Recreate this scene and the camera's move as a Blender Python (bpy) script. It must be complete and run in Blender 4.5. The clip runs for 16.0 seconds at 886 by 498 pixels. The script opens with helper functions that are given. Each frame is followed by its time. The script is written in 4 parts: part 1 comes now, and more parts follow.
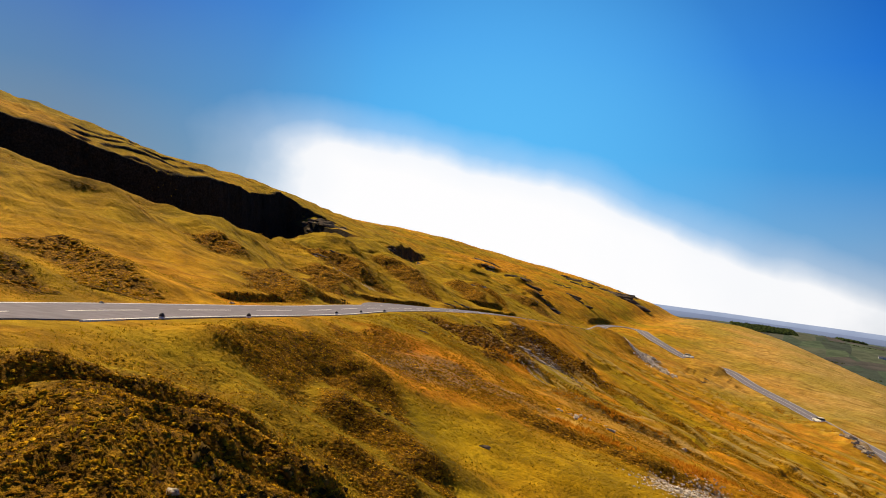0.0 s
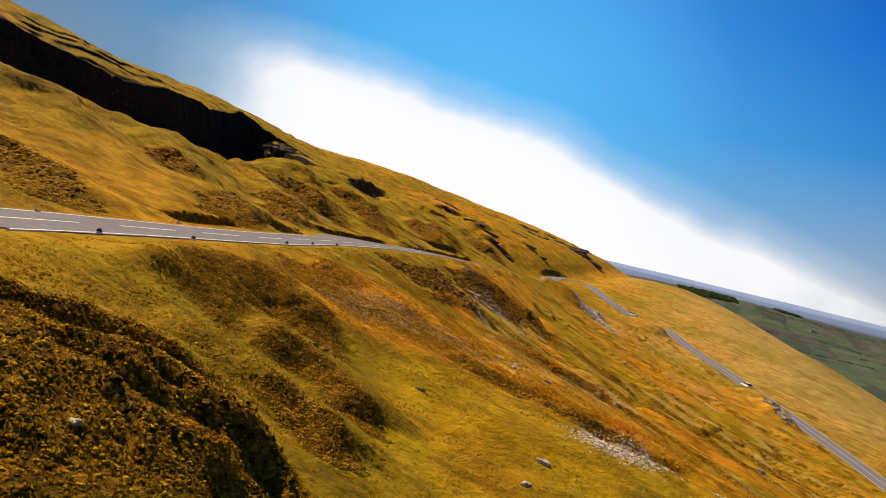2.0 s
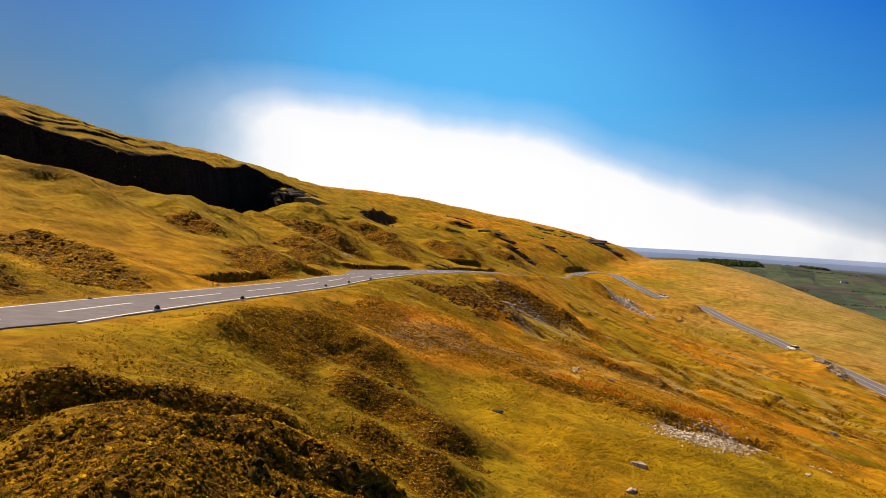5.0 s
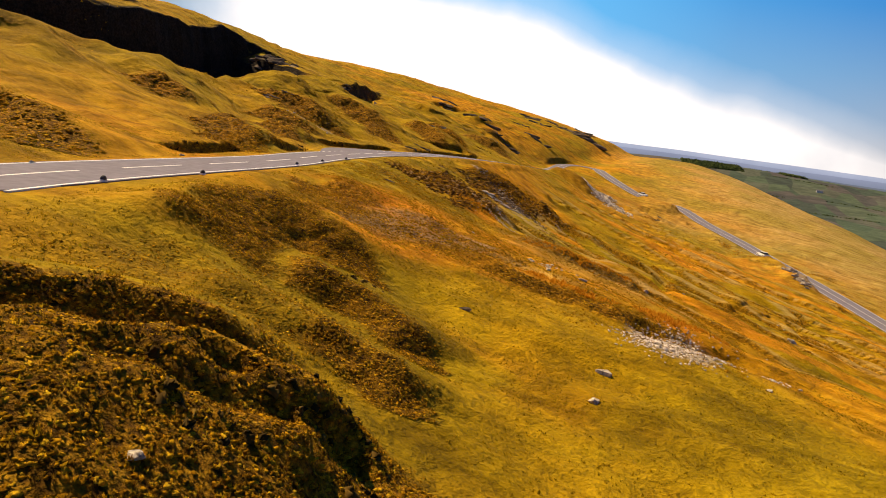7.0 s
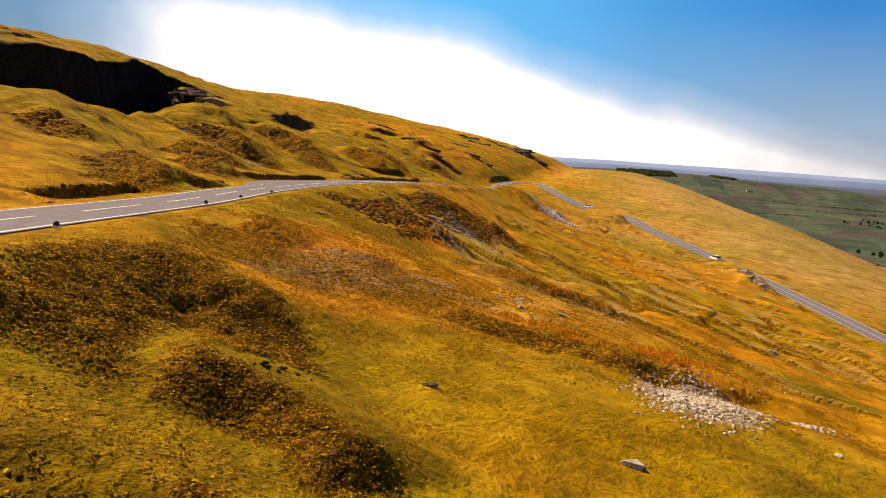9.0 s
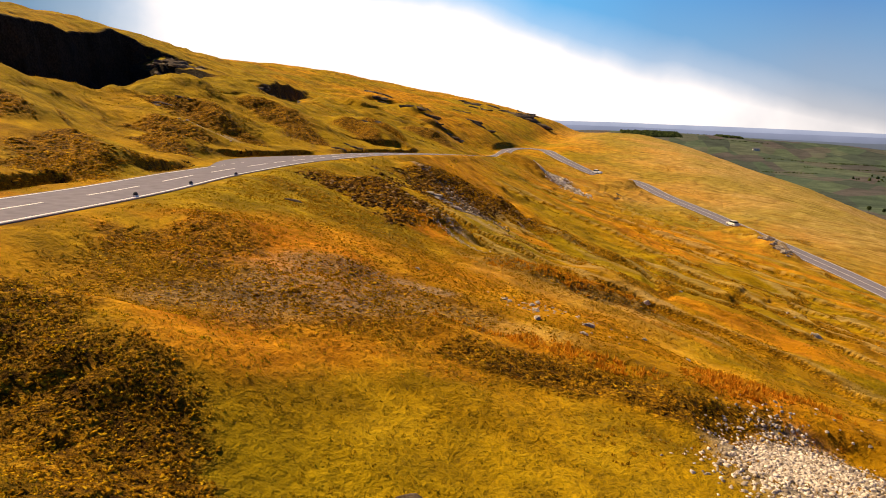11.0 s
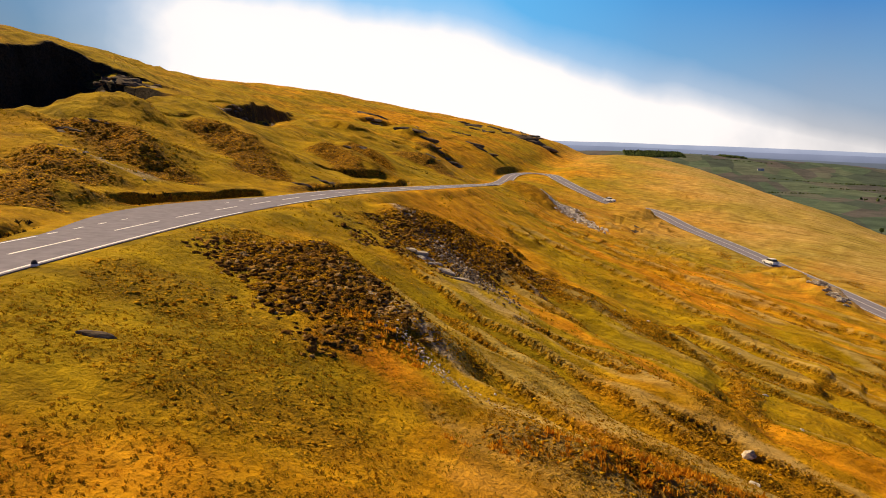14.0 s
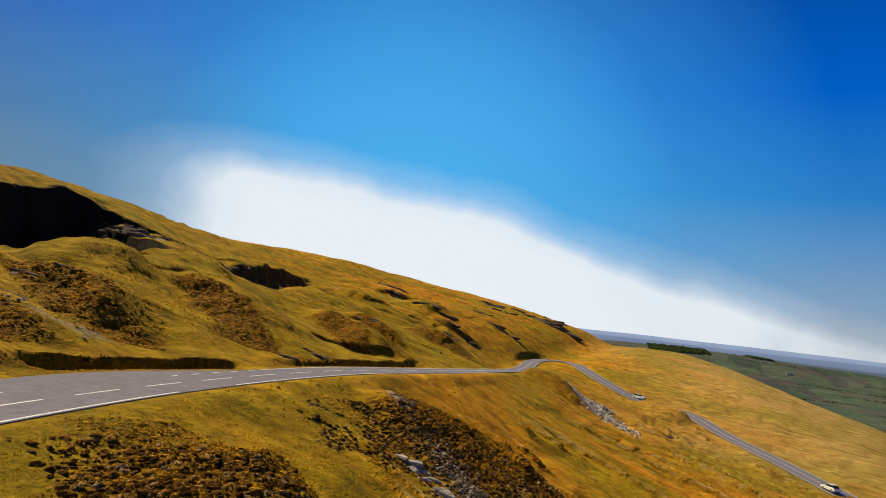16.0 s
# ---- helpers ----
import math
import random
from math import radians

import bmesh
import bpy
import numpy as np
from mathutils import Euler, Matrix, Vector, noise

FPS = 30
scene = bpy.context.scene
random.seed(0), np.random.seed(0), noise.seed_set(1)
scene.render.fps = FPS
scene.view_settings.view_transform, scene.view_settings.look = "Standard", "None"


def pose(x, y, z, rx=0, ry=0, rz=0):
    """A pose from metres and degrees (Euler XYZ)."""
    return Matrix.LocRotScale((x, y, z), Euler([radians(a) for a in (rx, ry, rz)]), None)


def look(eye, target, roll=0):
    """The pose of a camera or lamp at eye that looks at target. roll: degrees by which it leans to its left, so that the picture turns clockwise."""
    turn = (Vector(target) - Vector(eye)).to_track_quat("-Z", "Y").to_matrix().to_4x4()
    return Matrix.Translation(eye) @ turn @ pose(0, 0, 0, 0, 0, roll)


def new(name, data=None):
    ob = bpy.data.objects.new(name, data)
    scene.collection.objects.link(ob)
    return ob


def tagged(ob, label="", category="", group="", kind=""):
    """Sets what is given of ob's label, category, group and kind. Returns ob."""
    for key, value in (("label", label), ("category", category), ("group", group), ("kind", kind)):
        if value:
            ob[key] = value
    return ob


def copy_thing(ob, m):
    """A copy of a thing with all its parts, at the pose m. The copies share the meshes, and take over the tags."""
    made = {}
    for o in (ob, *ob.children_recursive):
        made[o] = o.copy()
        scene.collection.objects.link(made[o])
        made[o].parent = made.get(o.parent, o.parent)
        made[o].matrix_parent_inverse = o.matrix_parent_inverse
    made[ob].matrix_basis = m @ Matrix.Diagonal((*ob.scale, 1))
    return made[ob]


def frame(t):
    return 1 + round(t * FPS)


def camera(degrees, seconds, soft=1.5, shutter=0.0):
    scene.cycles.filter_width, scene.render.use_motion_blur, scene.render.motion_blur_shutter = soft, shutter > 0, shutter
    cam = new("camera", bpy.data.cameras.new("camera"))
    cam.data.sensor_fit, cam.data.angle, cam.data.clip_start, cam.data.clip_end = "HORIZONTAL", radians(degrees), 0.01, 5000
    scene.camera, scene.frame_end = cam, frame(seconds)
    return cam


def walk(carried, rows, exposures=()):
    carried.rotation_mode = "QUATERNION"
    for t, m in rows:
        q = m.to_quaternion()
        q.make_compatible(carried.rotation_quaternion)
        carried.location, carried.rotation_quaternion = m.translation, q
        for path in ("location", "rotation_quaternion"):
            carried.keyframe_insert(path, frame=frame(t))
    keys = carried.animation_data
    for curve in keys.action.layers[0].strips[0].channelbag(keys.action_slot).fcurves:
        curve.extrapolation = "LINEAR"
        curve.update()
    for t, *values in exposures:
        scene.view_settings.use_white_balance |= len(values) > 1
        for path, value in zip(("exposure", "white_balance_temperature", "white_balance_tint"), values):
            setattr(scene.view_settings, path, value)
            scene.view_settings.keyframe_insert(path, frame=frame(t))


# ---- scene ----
# ---- the flight ----
PATH = [
    (0, (3.49, 19.27, 17.31), (-46.43, 105.87, 20.19), 7.74),
    (0.5, (3.64, 19.45, 17.43), (-44.49, 107.11, 18.30), 9.11),
    (1, (3.87, 19.44, 17.50), (-42.24, 108.16, 15.84), 10.03),
    (1.5, (3.71, 19.63, 17.46), (-40.46, 109.24, 12.99), 11.45),
    (2, (3.62, 19.78, 17.59), (-39.72, 109.77, 12.81), 13.25),
    (2.5, (2.93, 19.71, 17.45), (-41.83, 109.14, 17.86), 11.03),
    (3, (2.18, 19.55, 17.44), (-44.02, 108.24, 17.22), 5.26),
    (3.5, (1.70, 19.65, 17.46), (-44.56, 108.30, 16.36), 3.13),
    (5.8, (1.82, 19.17, 17.64), (-41.96, 108.88, 11.64), 4.04),
    (6, (1.75, 19.42, 17.61), (-41.14, 108.93, 5.43), 4.39),
    (6.5, (1.53, 20.08, 17.77), (-39.31, 108.65, -4.33), 5.91),
    (7, (1.07, 21.34, 17.83), (-39.58, 110.61, -1.62), 7.60),
    (7.5, (0.49, 22.91, 17.81), (-38.83, 112.80, -1.55), 7.49),
    (8, (-0.36, 24.76, 17.58), (-37.72, 115.32, -2.49), 5.59),
    (8.5, (-1.62, 26.96, 17.22), (-37.52, 119.06, 2.08), 4.26),
    (9, (-2.74, 29.40, 17.14), (-36.88, 122.15, 1.91), 3.76),
    (9.2, (-3.14, 30.33, 17.16), (-36.63, 123.16, 1.00), 3.65),
    (11.3, (-6.18, 40.36, 17.22), (-40.38, 132.06, -3.32), 1.89),
    (11.5, (-6.72, 41.87, 17.31), (-40.65, 133.54, -3.79), 1.77),
    (12, (-8.01, 45.53, 17.45), (-41.29, 137.23, -4.55), 1.30),
    (12.5, (-9.11, 49.04, 17.56), (-41.94, 140.80, -4.85), 1.08),
    (13, (-10.05, 52.41, 17.70), (-42.38, 144.46, -4.24), 1.01),
    (13.5, (-11.12, 56.32, 17.76), (-44.09, 148.51, -2.59), 1.03),
    (14, (-12.60, 61.07, 17.92), (-47.49, 153.22, 0.85), 1.93),
    (14.5, (-13.96, 65.97, 18.34), (-52.62, 158.17, 16.38), 5.26),
    (15, (-14.62, 69.67, 17.81), (-55.35, 159.33, 35.14), 9.12),
    (15.5, (-15.65, 71.41, 17.56), (-55.59, 161.11, 36.49), 9.20),
    (16, (-16.54, 73.73, 17.81), (-56.37, 165.07, 26.23), 6.31),
]
cam = camera(66, 16.0, 0.9)
EXPOSURES = [(0, 0.40, 6500, 11), (3.5, 0.40, 6500, 11), (5.5, 0.45, 6700, 12), (6.5, 0.58, 7050, 16), (8.5, 0.58, 7050, 16), (13.5, 0.52, 7200, 18), (14.5, 0.42, 6500, 10), (15.0, 0.42, 6100, 7), (15.5, 0.36, 6100, 7), (16.0, 0.18, 6100, 7)]
walk(cam, [(t, look(e, g, r)) for t, e, g, r in PATH], EXPOSURES)

# ---- daylight ----
SUN_AZ, SUN_EL = radians(72), radians(43)  # left of +y, above the horizon
sun_way = Vector((-math.sin(SUN_AZ) * math.cos(SUN_EL), math.cos(SUN_AZ) * math.cos(SUN_EL), math.sin(SUN_EL)))
sun_data = bpy.data.lights.new("sun", "SUN")
sun_data.energy, sun_data.angle, sun_data.color = 5.0, radians(0.6), (1.0, 0.80, 0.50)
sun = new("sun", sun_data)
sun.matrix_world = look(sun_way * 100, (0, 0, 0))
world = bpy.data.worlds.new("sky")
scene.world = world
world.use_nodes = True
wn, wl = world.node_tree.nodes, world.node_tree.links
sky = wn.new("ShaderNodeTexSky")
sky.sky_type, sky.sun_disc = "NISHITA", False
sky.sun_elevation, sky.sun_rotation = SUN_EL, -SUN_AZ
sky.air_density, sky.dust_density, sky.ozone_density = 1.0, 0.4, 3.0


def world_math(op, a, b):
    k = wn.new("ShaderNodeMath")
    k.operation = op
    for sock, v in zip(k.inputs, (a, b)):
        if isinstance(v, (int, float)):
            sock.default_value = v
        else:
            wl.new(v, sock)
    return k.outputs[0]


def world_ramp(fac, stops):
    r = wn.new("ShaderNodeValToRGB")
    while len(r.color_ramp.elements) < len(stops):
        r.color_ramp.elements.new(0.5)
    for k, (p, c) in zip(r.color_ramp.elements, stops):
        k.position, k.color = p, (*c, 1)
    wl.new(fac, r.inputs["Fac"])
    return r.outputs["Color"]


def world_mix(mode, fac, a, b):
    x = wn.new("ShaderNodeMix")
    x.data_type, x.blend_type = "RGBA", mode
    for sock, v in ((x.inputs["Factor"], fac), (x.inputs["A"], a), (x.inputs["B"], b)):
        if isinstance(v, (int, float)):
            sock.default_value = v
        elif isinstance(v, tuple):
            sock.default_value = (*v, 1)
        else:
            wl.new(v, sock)
    return x.outputs["Result"]


way = wn.new("ShaderNodeTexCoord").outputs["Generated"]
split = wn.new("ShaderNodeSeparateXYZ")
wl.new(way, split.inputs[0])
clear = world_ramp(split.outputs["Z"], [(0.0, (1.8, 2.0, 2.25)), (0.05, (1.5, 2.1, 2.8)), (0.11, (0.85, 1.75, 2.9)), (0.19, (0.18, 1.2, 3.0)),
                                        (0.32, (0.02, 0.64, 2.9)), (0.50, (0.012, 0.28, 1.6)), (1.0, (0.08, 0.13, 0.26))])
blue = world_mix("MIX", 0.1, clear, world_mix("MULTIPLY", 1.0, sky.outputs[0], (0.06, 0.06, 0.06)))
# a bright bank of haze low in the sky on the sun's side
HAZE_AZ = radians(24)
across = world_math("ADD", world_math("MULTIPLY", split.outputs["X"], math.cos(HAZE_AZ)), world_math("MULTIPLY", split.outputs["Y"], math.sin(HAZE_AZ)))
ahead = world_math("ADD", world_math("MULTIPLY", split.outputs["X"], -math.sin(HAZE_AZ)), world_math("MULTIPLY", split.outputs["Y"], math.cos(HAZE_AZ)))
drift = wn.new("ShaderNodeTexNoise")
drift.inputs["Scale"].default_value, drift.inputs["Detail"].default_value = 7.0, 5.0
wl.new(way, drift.inputs["Vector"])
rim = world_math("SUBTRACT", 0.139, world_math("MULTIPLY", across, 0.09))
rim = world_math("SUBTRACT", rim, world_math("MULTIPLY", world_math("MAXIMUM", world_math("SUBTRACT", across, 0.1), 0.0), 0.12))


def square(v):
    return world_math("POWER", world_math("MAXIMUM", world_math("ADD", v, 1.2), 0.0), 2.0)


above = world_math("DIVIDE", world_math("SUBTRACT", split.outputs["Z"], rim), 0.030)
aside = world_math("DIVIDE", world_math("SUBTRACT", -0.32, across), 0.07)
far_off = world_math("ADD", world_math("SUBTRACT", world_math("SQRT", world_math("ADD", square(above), square(aside)), 0), 1.2), world_math("MULTIPLY", world_math("SUBTRACT", drift.outputs["Fac"], 0.5), 1.6))
far_off = world_math("ADD", far_off, world_math("MULTIPLY", world_math("LESS_THAN", ahead, 0.0), 9.0))
far_off = world_math("ADD", far_off, world_math("MULTIPLY", world_math("MAXIMUM", world_math("SUBTRACT", across, 0.04), 0.0), 3.0))
# pale glow of the sky round the bank
GLOW_AZ, GLOW_EL = radians(26), radians(7)
toward = wn.new("ShaderNodeVectorMath")
toward.operation = "DOT_PRODUCT"
wl.new(way, toward.inputs[0])
toward.inputs[1].default_value = (-math.sin(GLOW_AZ) * math.cos(GLOW_EL), math.cos(GLOW_AZ) * math.cos(GLOW_EL), math.sin(GLOW_EL))
glow = world_ramp(toward.outputs["Value"], [(0.84, (0, 0, 0)), (0.93, (0.28, 0.28, 0.28)), (0.975, (0.66, 0.66, 0.66)), (1.0, (0.86, 0.86, 0.86))])
blue = world_mix("MIX", glow, blue, (0.5, 2.3, 4.2))
# thin haze whitens the sky towards the hill, and it deepens away from the sun
veil = world_ramp(world_math("MULTIPLY", across, -1.0), [(0.22, (0, 0, 0)), (0.40, (0.45, 0.45, 0.45)), (0.60, (0.75, 0.75, 0.75))])
thin = world_ramp(split.outputs["Z"], [(0.10, (1, 1, 1)), (0.26, (0.55, 0.55, 0.55)), (0.45, (0, 0, 0))])
blue = world_mix("MIX", world_mix("MULTIPLY", 1.0, veil, thin), blue, (0.72, 1.0, 1.25))
from_sun = wn.new("ShaderNodeVectorMath")
from_sun.operation = "DOT_PRODUCT"
wl.new(way, from_sun.inputs[0])
from_sun.inputs[1].default_value = tuple(sun_way)
deep = world_ramp(world_math("ADD", world_math("MULTIPLY", from_sun.outputs["Value"], 0.5), 0.5), [(0.0, (0.28, 0.30, 0.33)), (0.3, (0.38, 0.42, 0.46)), (0.52, (0.86, 0.90, 0.95)), (0.70, (0.95, 0.96, 0.98)), (0.8, (1, 1, 1))])
blue = world_mix("MULTIPLY", 1.0, blue, deep)
bank_of_haze = world_ramp(world_math("ADD", world_math("MULTIPLY", far_off, 0.33), 0.33), [(0.0, (1, 1, 1)), (0.30, (0.92, 0.92, 0.92)), (0.45, (0.5, 0.5, 0.5)), (0.62, (0.2, 0.2, 0.2)), (1.0, (0, 0, 0))])
wl.new(world_mix("MIX", bank_of_haze, blue, (4.3, 4.3, 4.3)), wn["Background"].inputs["Color"])
wn["Background"].inputs["Strength"].default_value = 0.175


# ---- materials ----
def nodes_of(name):
    m = bpy.data.materials.new(name)
    m.use_nodes = True
    return m, m.node_tree.nodes, m.node_tree.links, m.node_tree.nodes["Principled BSDF"]


def noise_at(n, l, scale, detail=4.0, rough=0.55, coord=None):
    if coord is None:
        coord = n.new("ShaderNodeTexCoord").outputs["Object"]
    t = n.new("ShaderNodeTexNoise")
    t.inputs["Scale"].default_value, t.inputs["Detail"].default_value, t.inputs["Roughness"].default_value = scale, detail, rough
    l.new(coord, t.inputs["Vector"])
    return t.outputs["Fac"]


def ramp(n, l, fac, stops):
    r = n.new("ShaderNodeValToRGB")
    e = r.color_ramp.elements
    while len(e) < len(stops):
        e.new(0.5)
    for k, (p, c) in zip(e, stops):
        k.position, k.color = p, (*c, 1)
    l.new(fac, r.inputs["Fac"])
    return r.outputs["Color"]


def mix(n, l, fac, a, b, mode="MIX"):
    x = n.new("ShaderNodeMix")
    x.data_type, x.blend_type = "RGBA", mode
    for sock, v in ((x.inputs["Factor"], fac), (x.inputs["A"], a), (x.inputs["B"], b)):
        if isinstance(v, (int, float)):
            sock.default_value = v
        elif isinstance(v, tuple):
            sock.default_value = (*v, 1)
        else:
            l.new(v, sock)
    return x.outputs["Result"]


def bump(n, l, p, height, strength, distance):
    b = n.new("ShaderNodeBump")
    b.inputs["Strength"].default_value, b.inputs["Distance"].default_value = strength, distance
    l.new(height, b.inputs["Height"])
    l.new(b.outputs["Normal"], p.inputs["Normal"])


def plain(name, c1, c2, scale, rough=0.8, bumps=0.0, metal=0.0):
    m, n, l, p = nodes_of(name)
    f = noise_at(n, l, scale, 6)
    l.new(ramp(n, l, f, [(0.3, c1), (0.7, c2)]), p.inputs["Base Color"])
    p.inputs["Roughness"].default_value, p.inputs["Metallic"].default_value = rough, metal
    p.inputs["Specular IOR Level"].default_value = 0.1 if rough > 0.85 else 0.5
    if bumps:
        bump(n, l, p, f, 0.6, bumps)
    return m


def attr(n, name):
    a = n.new("ShaderNodeAttribute")
    a.attribute_name = name
    return a.outputs["Fac"]


def moor_material():
    m, n, l, p = nodes_of("moor_grass")
    big, mid, fine = noise_at(n, l, 0.03, 4), noise_at(n, l, 0.35, 5), noise_at(n, l, 2.6, 6, 0.7)
    gold = ramp(n, l, mid, [(0.3, (0.30, 0.136, 0.004)), (0.5, (0.54, 0.238, 0.005)), (0.7, (0.70, 0.36, 0.014))])
    green = ramp(n, l, mid, [(0.3, (0.21, 0.138, 0.003)), (0.7, (0.45, 0.295, 0.006))])
    shag, clod = noise_at(n, l, 5.5, 5, 0.72), noise_at(n, l, 1.5, 3, 0.6)
    heath = ramp(n, l, shag, [(0.36, (0.08, 0.038, 0.004)), (0.50, (0.27, 0.13, 0.006)), (0.64, (0.50, 0.265, 0.012))])
    rust = ramp(n, l, mid, [(0.3, (0.58, 0.195, 0.006)), (0.7, (0.70, 0.29, 0.014))])
    c = mix(n, l, ramp(n, l, big, [(0.38, (0, 0, 0)), (0.60, (1, 1, 1))]), gold, green)
    meadow = ramp(n, l, mid, [(0.3, (0.21, 0.140, 0.003)), (0.7, (0.43, 0.292, 0.006))])
    c = mix(n, l, attr(n, "green"), c, meadow)
    c = mix(n, l, attr(n, "rust"), c, rust)
    # darkens the gaps between clods, shade added to the heath colour
    heath = mix(n, l, 0.75, heath, ramp(n, l, clod, [(0.38, (0.25, 0.22, 0.2)), (0.52, (1, 1, 1)), (0.65, (1.35, 1.3, 1.2))]), "MULTIPLY")
    c = mix(n, l, attr(n, "heath"), c, heath)
    stone = ramp(n, l, fine, [(0.3, (0.12, 0.09, 0.06)), (0.6, (0.46, 0.39, 0.30))])
    c = mix(n, l, attr(n, "stone"), c, stone)
    # near-black rock on quarry face and cleft, with their shade put into the colour
    c = mix(n, l, attr(n, "cliff_shade"), c, ramp(n, l, fine, [(0.3, (0.012, 0.009, 0.006)), (0.7, (0.05, 0.038, 0.025))]))
    # streaks of darker growth running down the slope, and blotches
    stretch_map = n.new("ShaderNodeMapping")
    stretch_map.inputs["Scale"].default_value, stretch_map.inputs["Rotation"].default_value = (0.09, 0.75, 0.3), (0, 0, radians(8))
    l.new(n.new("ShaderNodeTexCoord").outputs["Object"], stretch_map.inputs["Vector"])
    streak = noise_at(n, l, 1.0, 5, 0.65, stretch_map.outputs[0])
    c = mix(n, l, 0.3, c, ramp(n, l, streak, [(0.36, (0.38, 0.32, 0.22)), (0.50, (1.08, 1.08, 1.05))]), "MULTIPLY")
    blotch = noise_at(n, l, 0.16, 6, 0.7)
    c = mix(n, l, 0.5, c, ramp(n, l, blotch, [(0.36, (0.40, 0.42, 0.26)), (0.50, (1.1, 1.12, 1.05)), (0.66, (1.4, 1.32, 1.08))]), "MULTIPLY")
    c = mix(n, l, 0.4, c, ramp(n, l, fine, [(0.3, (0.42, 0.40, 0.34)), (0.55, (1.1, 1.1, 1.08))]), "MULTIPLY")
    straw = ramp(n, l, mid, [(0.3, (0.42, 0.27, 0.075)), (0.7, (0.60, 0.42, 0.15))])
    straw = mix(n, l, 0.75, straw, ramp(n, l, streak, [(0.34, (0.42, 0.36, 0.20)), (0.47, (0.85, 0.80, 0.62)), (0.60, (1.1, 1.1, 1.1))]), "MULTIPLY")
    straw = mix(n, l, 0.6, straw, ramp(n, l, big, [(0.42, (1, 1, 1)), (0.62, (0.62, 0.74, 0.35))]), "MULTIPLY")
    c = mix(n, l, attr(n, "straw"), c, straw)
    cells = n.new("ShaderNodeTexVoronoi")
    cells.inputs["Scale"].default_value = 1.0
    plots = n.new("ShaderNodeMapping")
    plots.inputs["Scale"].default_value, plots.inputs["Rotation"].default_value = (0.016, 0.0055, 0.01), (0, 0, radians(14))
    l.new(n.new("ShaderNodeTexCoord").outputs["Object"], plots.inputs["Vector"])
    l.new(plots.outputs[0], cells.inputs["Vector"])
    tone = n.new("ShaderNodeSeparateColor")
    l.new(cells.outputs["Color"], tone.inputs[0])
    # field tones muted towards blue-grey, aerial haze put into the colour
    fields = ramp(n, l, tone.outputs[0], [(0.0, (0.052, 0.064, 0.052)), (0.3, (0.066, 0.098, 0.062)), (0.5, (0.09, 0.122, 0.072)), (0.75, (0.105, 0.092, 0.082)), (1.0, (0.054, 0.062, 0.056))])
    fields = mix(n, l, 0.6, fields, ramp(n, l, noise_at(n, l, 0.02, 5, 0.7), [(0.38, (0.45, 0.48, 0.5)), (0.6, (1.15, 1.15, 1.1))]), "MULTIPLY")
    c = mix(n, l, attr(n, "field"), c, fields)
    l.new(c, p.inputs["Base Color"])
    p.inputs["Roughness"].default_value = 0.95
    p.inputs["Specular IOR Level"].default_value = 0.05
    # lumpy relief: clods where heather grows, fine grass elsewhere
    tufts = noise_at(n, l, 7.0, 4, 0.7)

    def calc(op, a, b):
        k = n.new("ShaderNodeMath")
        k.operation = op
        for sock, v in zip(k.inputs, (a, b)):
            if isinstance(v, (int, float)):
                sock.default_value = v
            else:
                l.new(v, sock)
        return k.outputs[0]

    lumps = calc("MULTIPLY", calc("ADD", calc("MULTIPLY", shag, 0.16), calc("MULTIPLY", clod, 0.45)), attr(n, "heath"))
    lumps = calc("ADD", calc("ADD", lumps, calc("MULTIPLY", clod, 0.26)), calc("MULTIPLY", mid, 0.55))
    relief = calc("ADD", calc("ADD", lumps, calc("MULTIPLY", fine, 0.24)), calc("MULTIPLY", tufts, 0.09))
    bump(n, l, p, relief, 1.0, 1.0)
    return m


MOOR = moor_material()
ASPHALT = plain("worn_asphalt", (0.145, 0.136, 0.162), (0.21, 0.197, 0.228), 1.5, 0.95, 0.01)
ASPHALT.node_tree.nodes["Principled BSDF"].inputs["Specular IOR Level"].default_value = 0.15
WHITE = plain("road_paint", (0.62, 0.60, 0.55), (0.82, 0.80, 0.76), 3.0, 0.6)

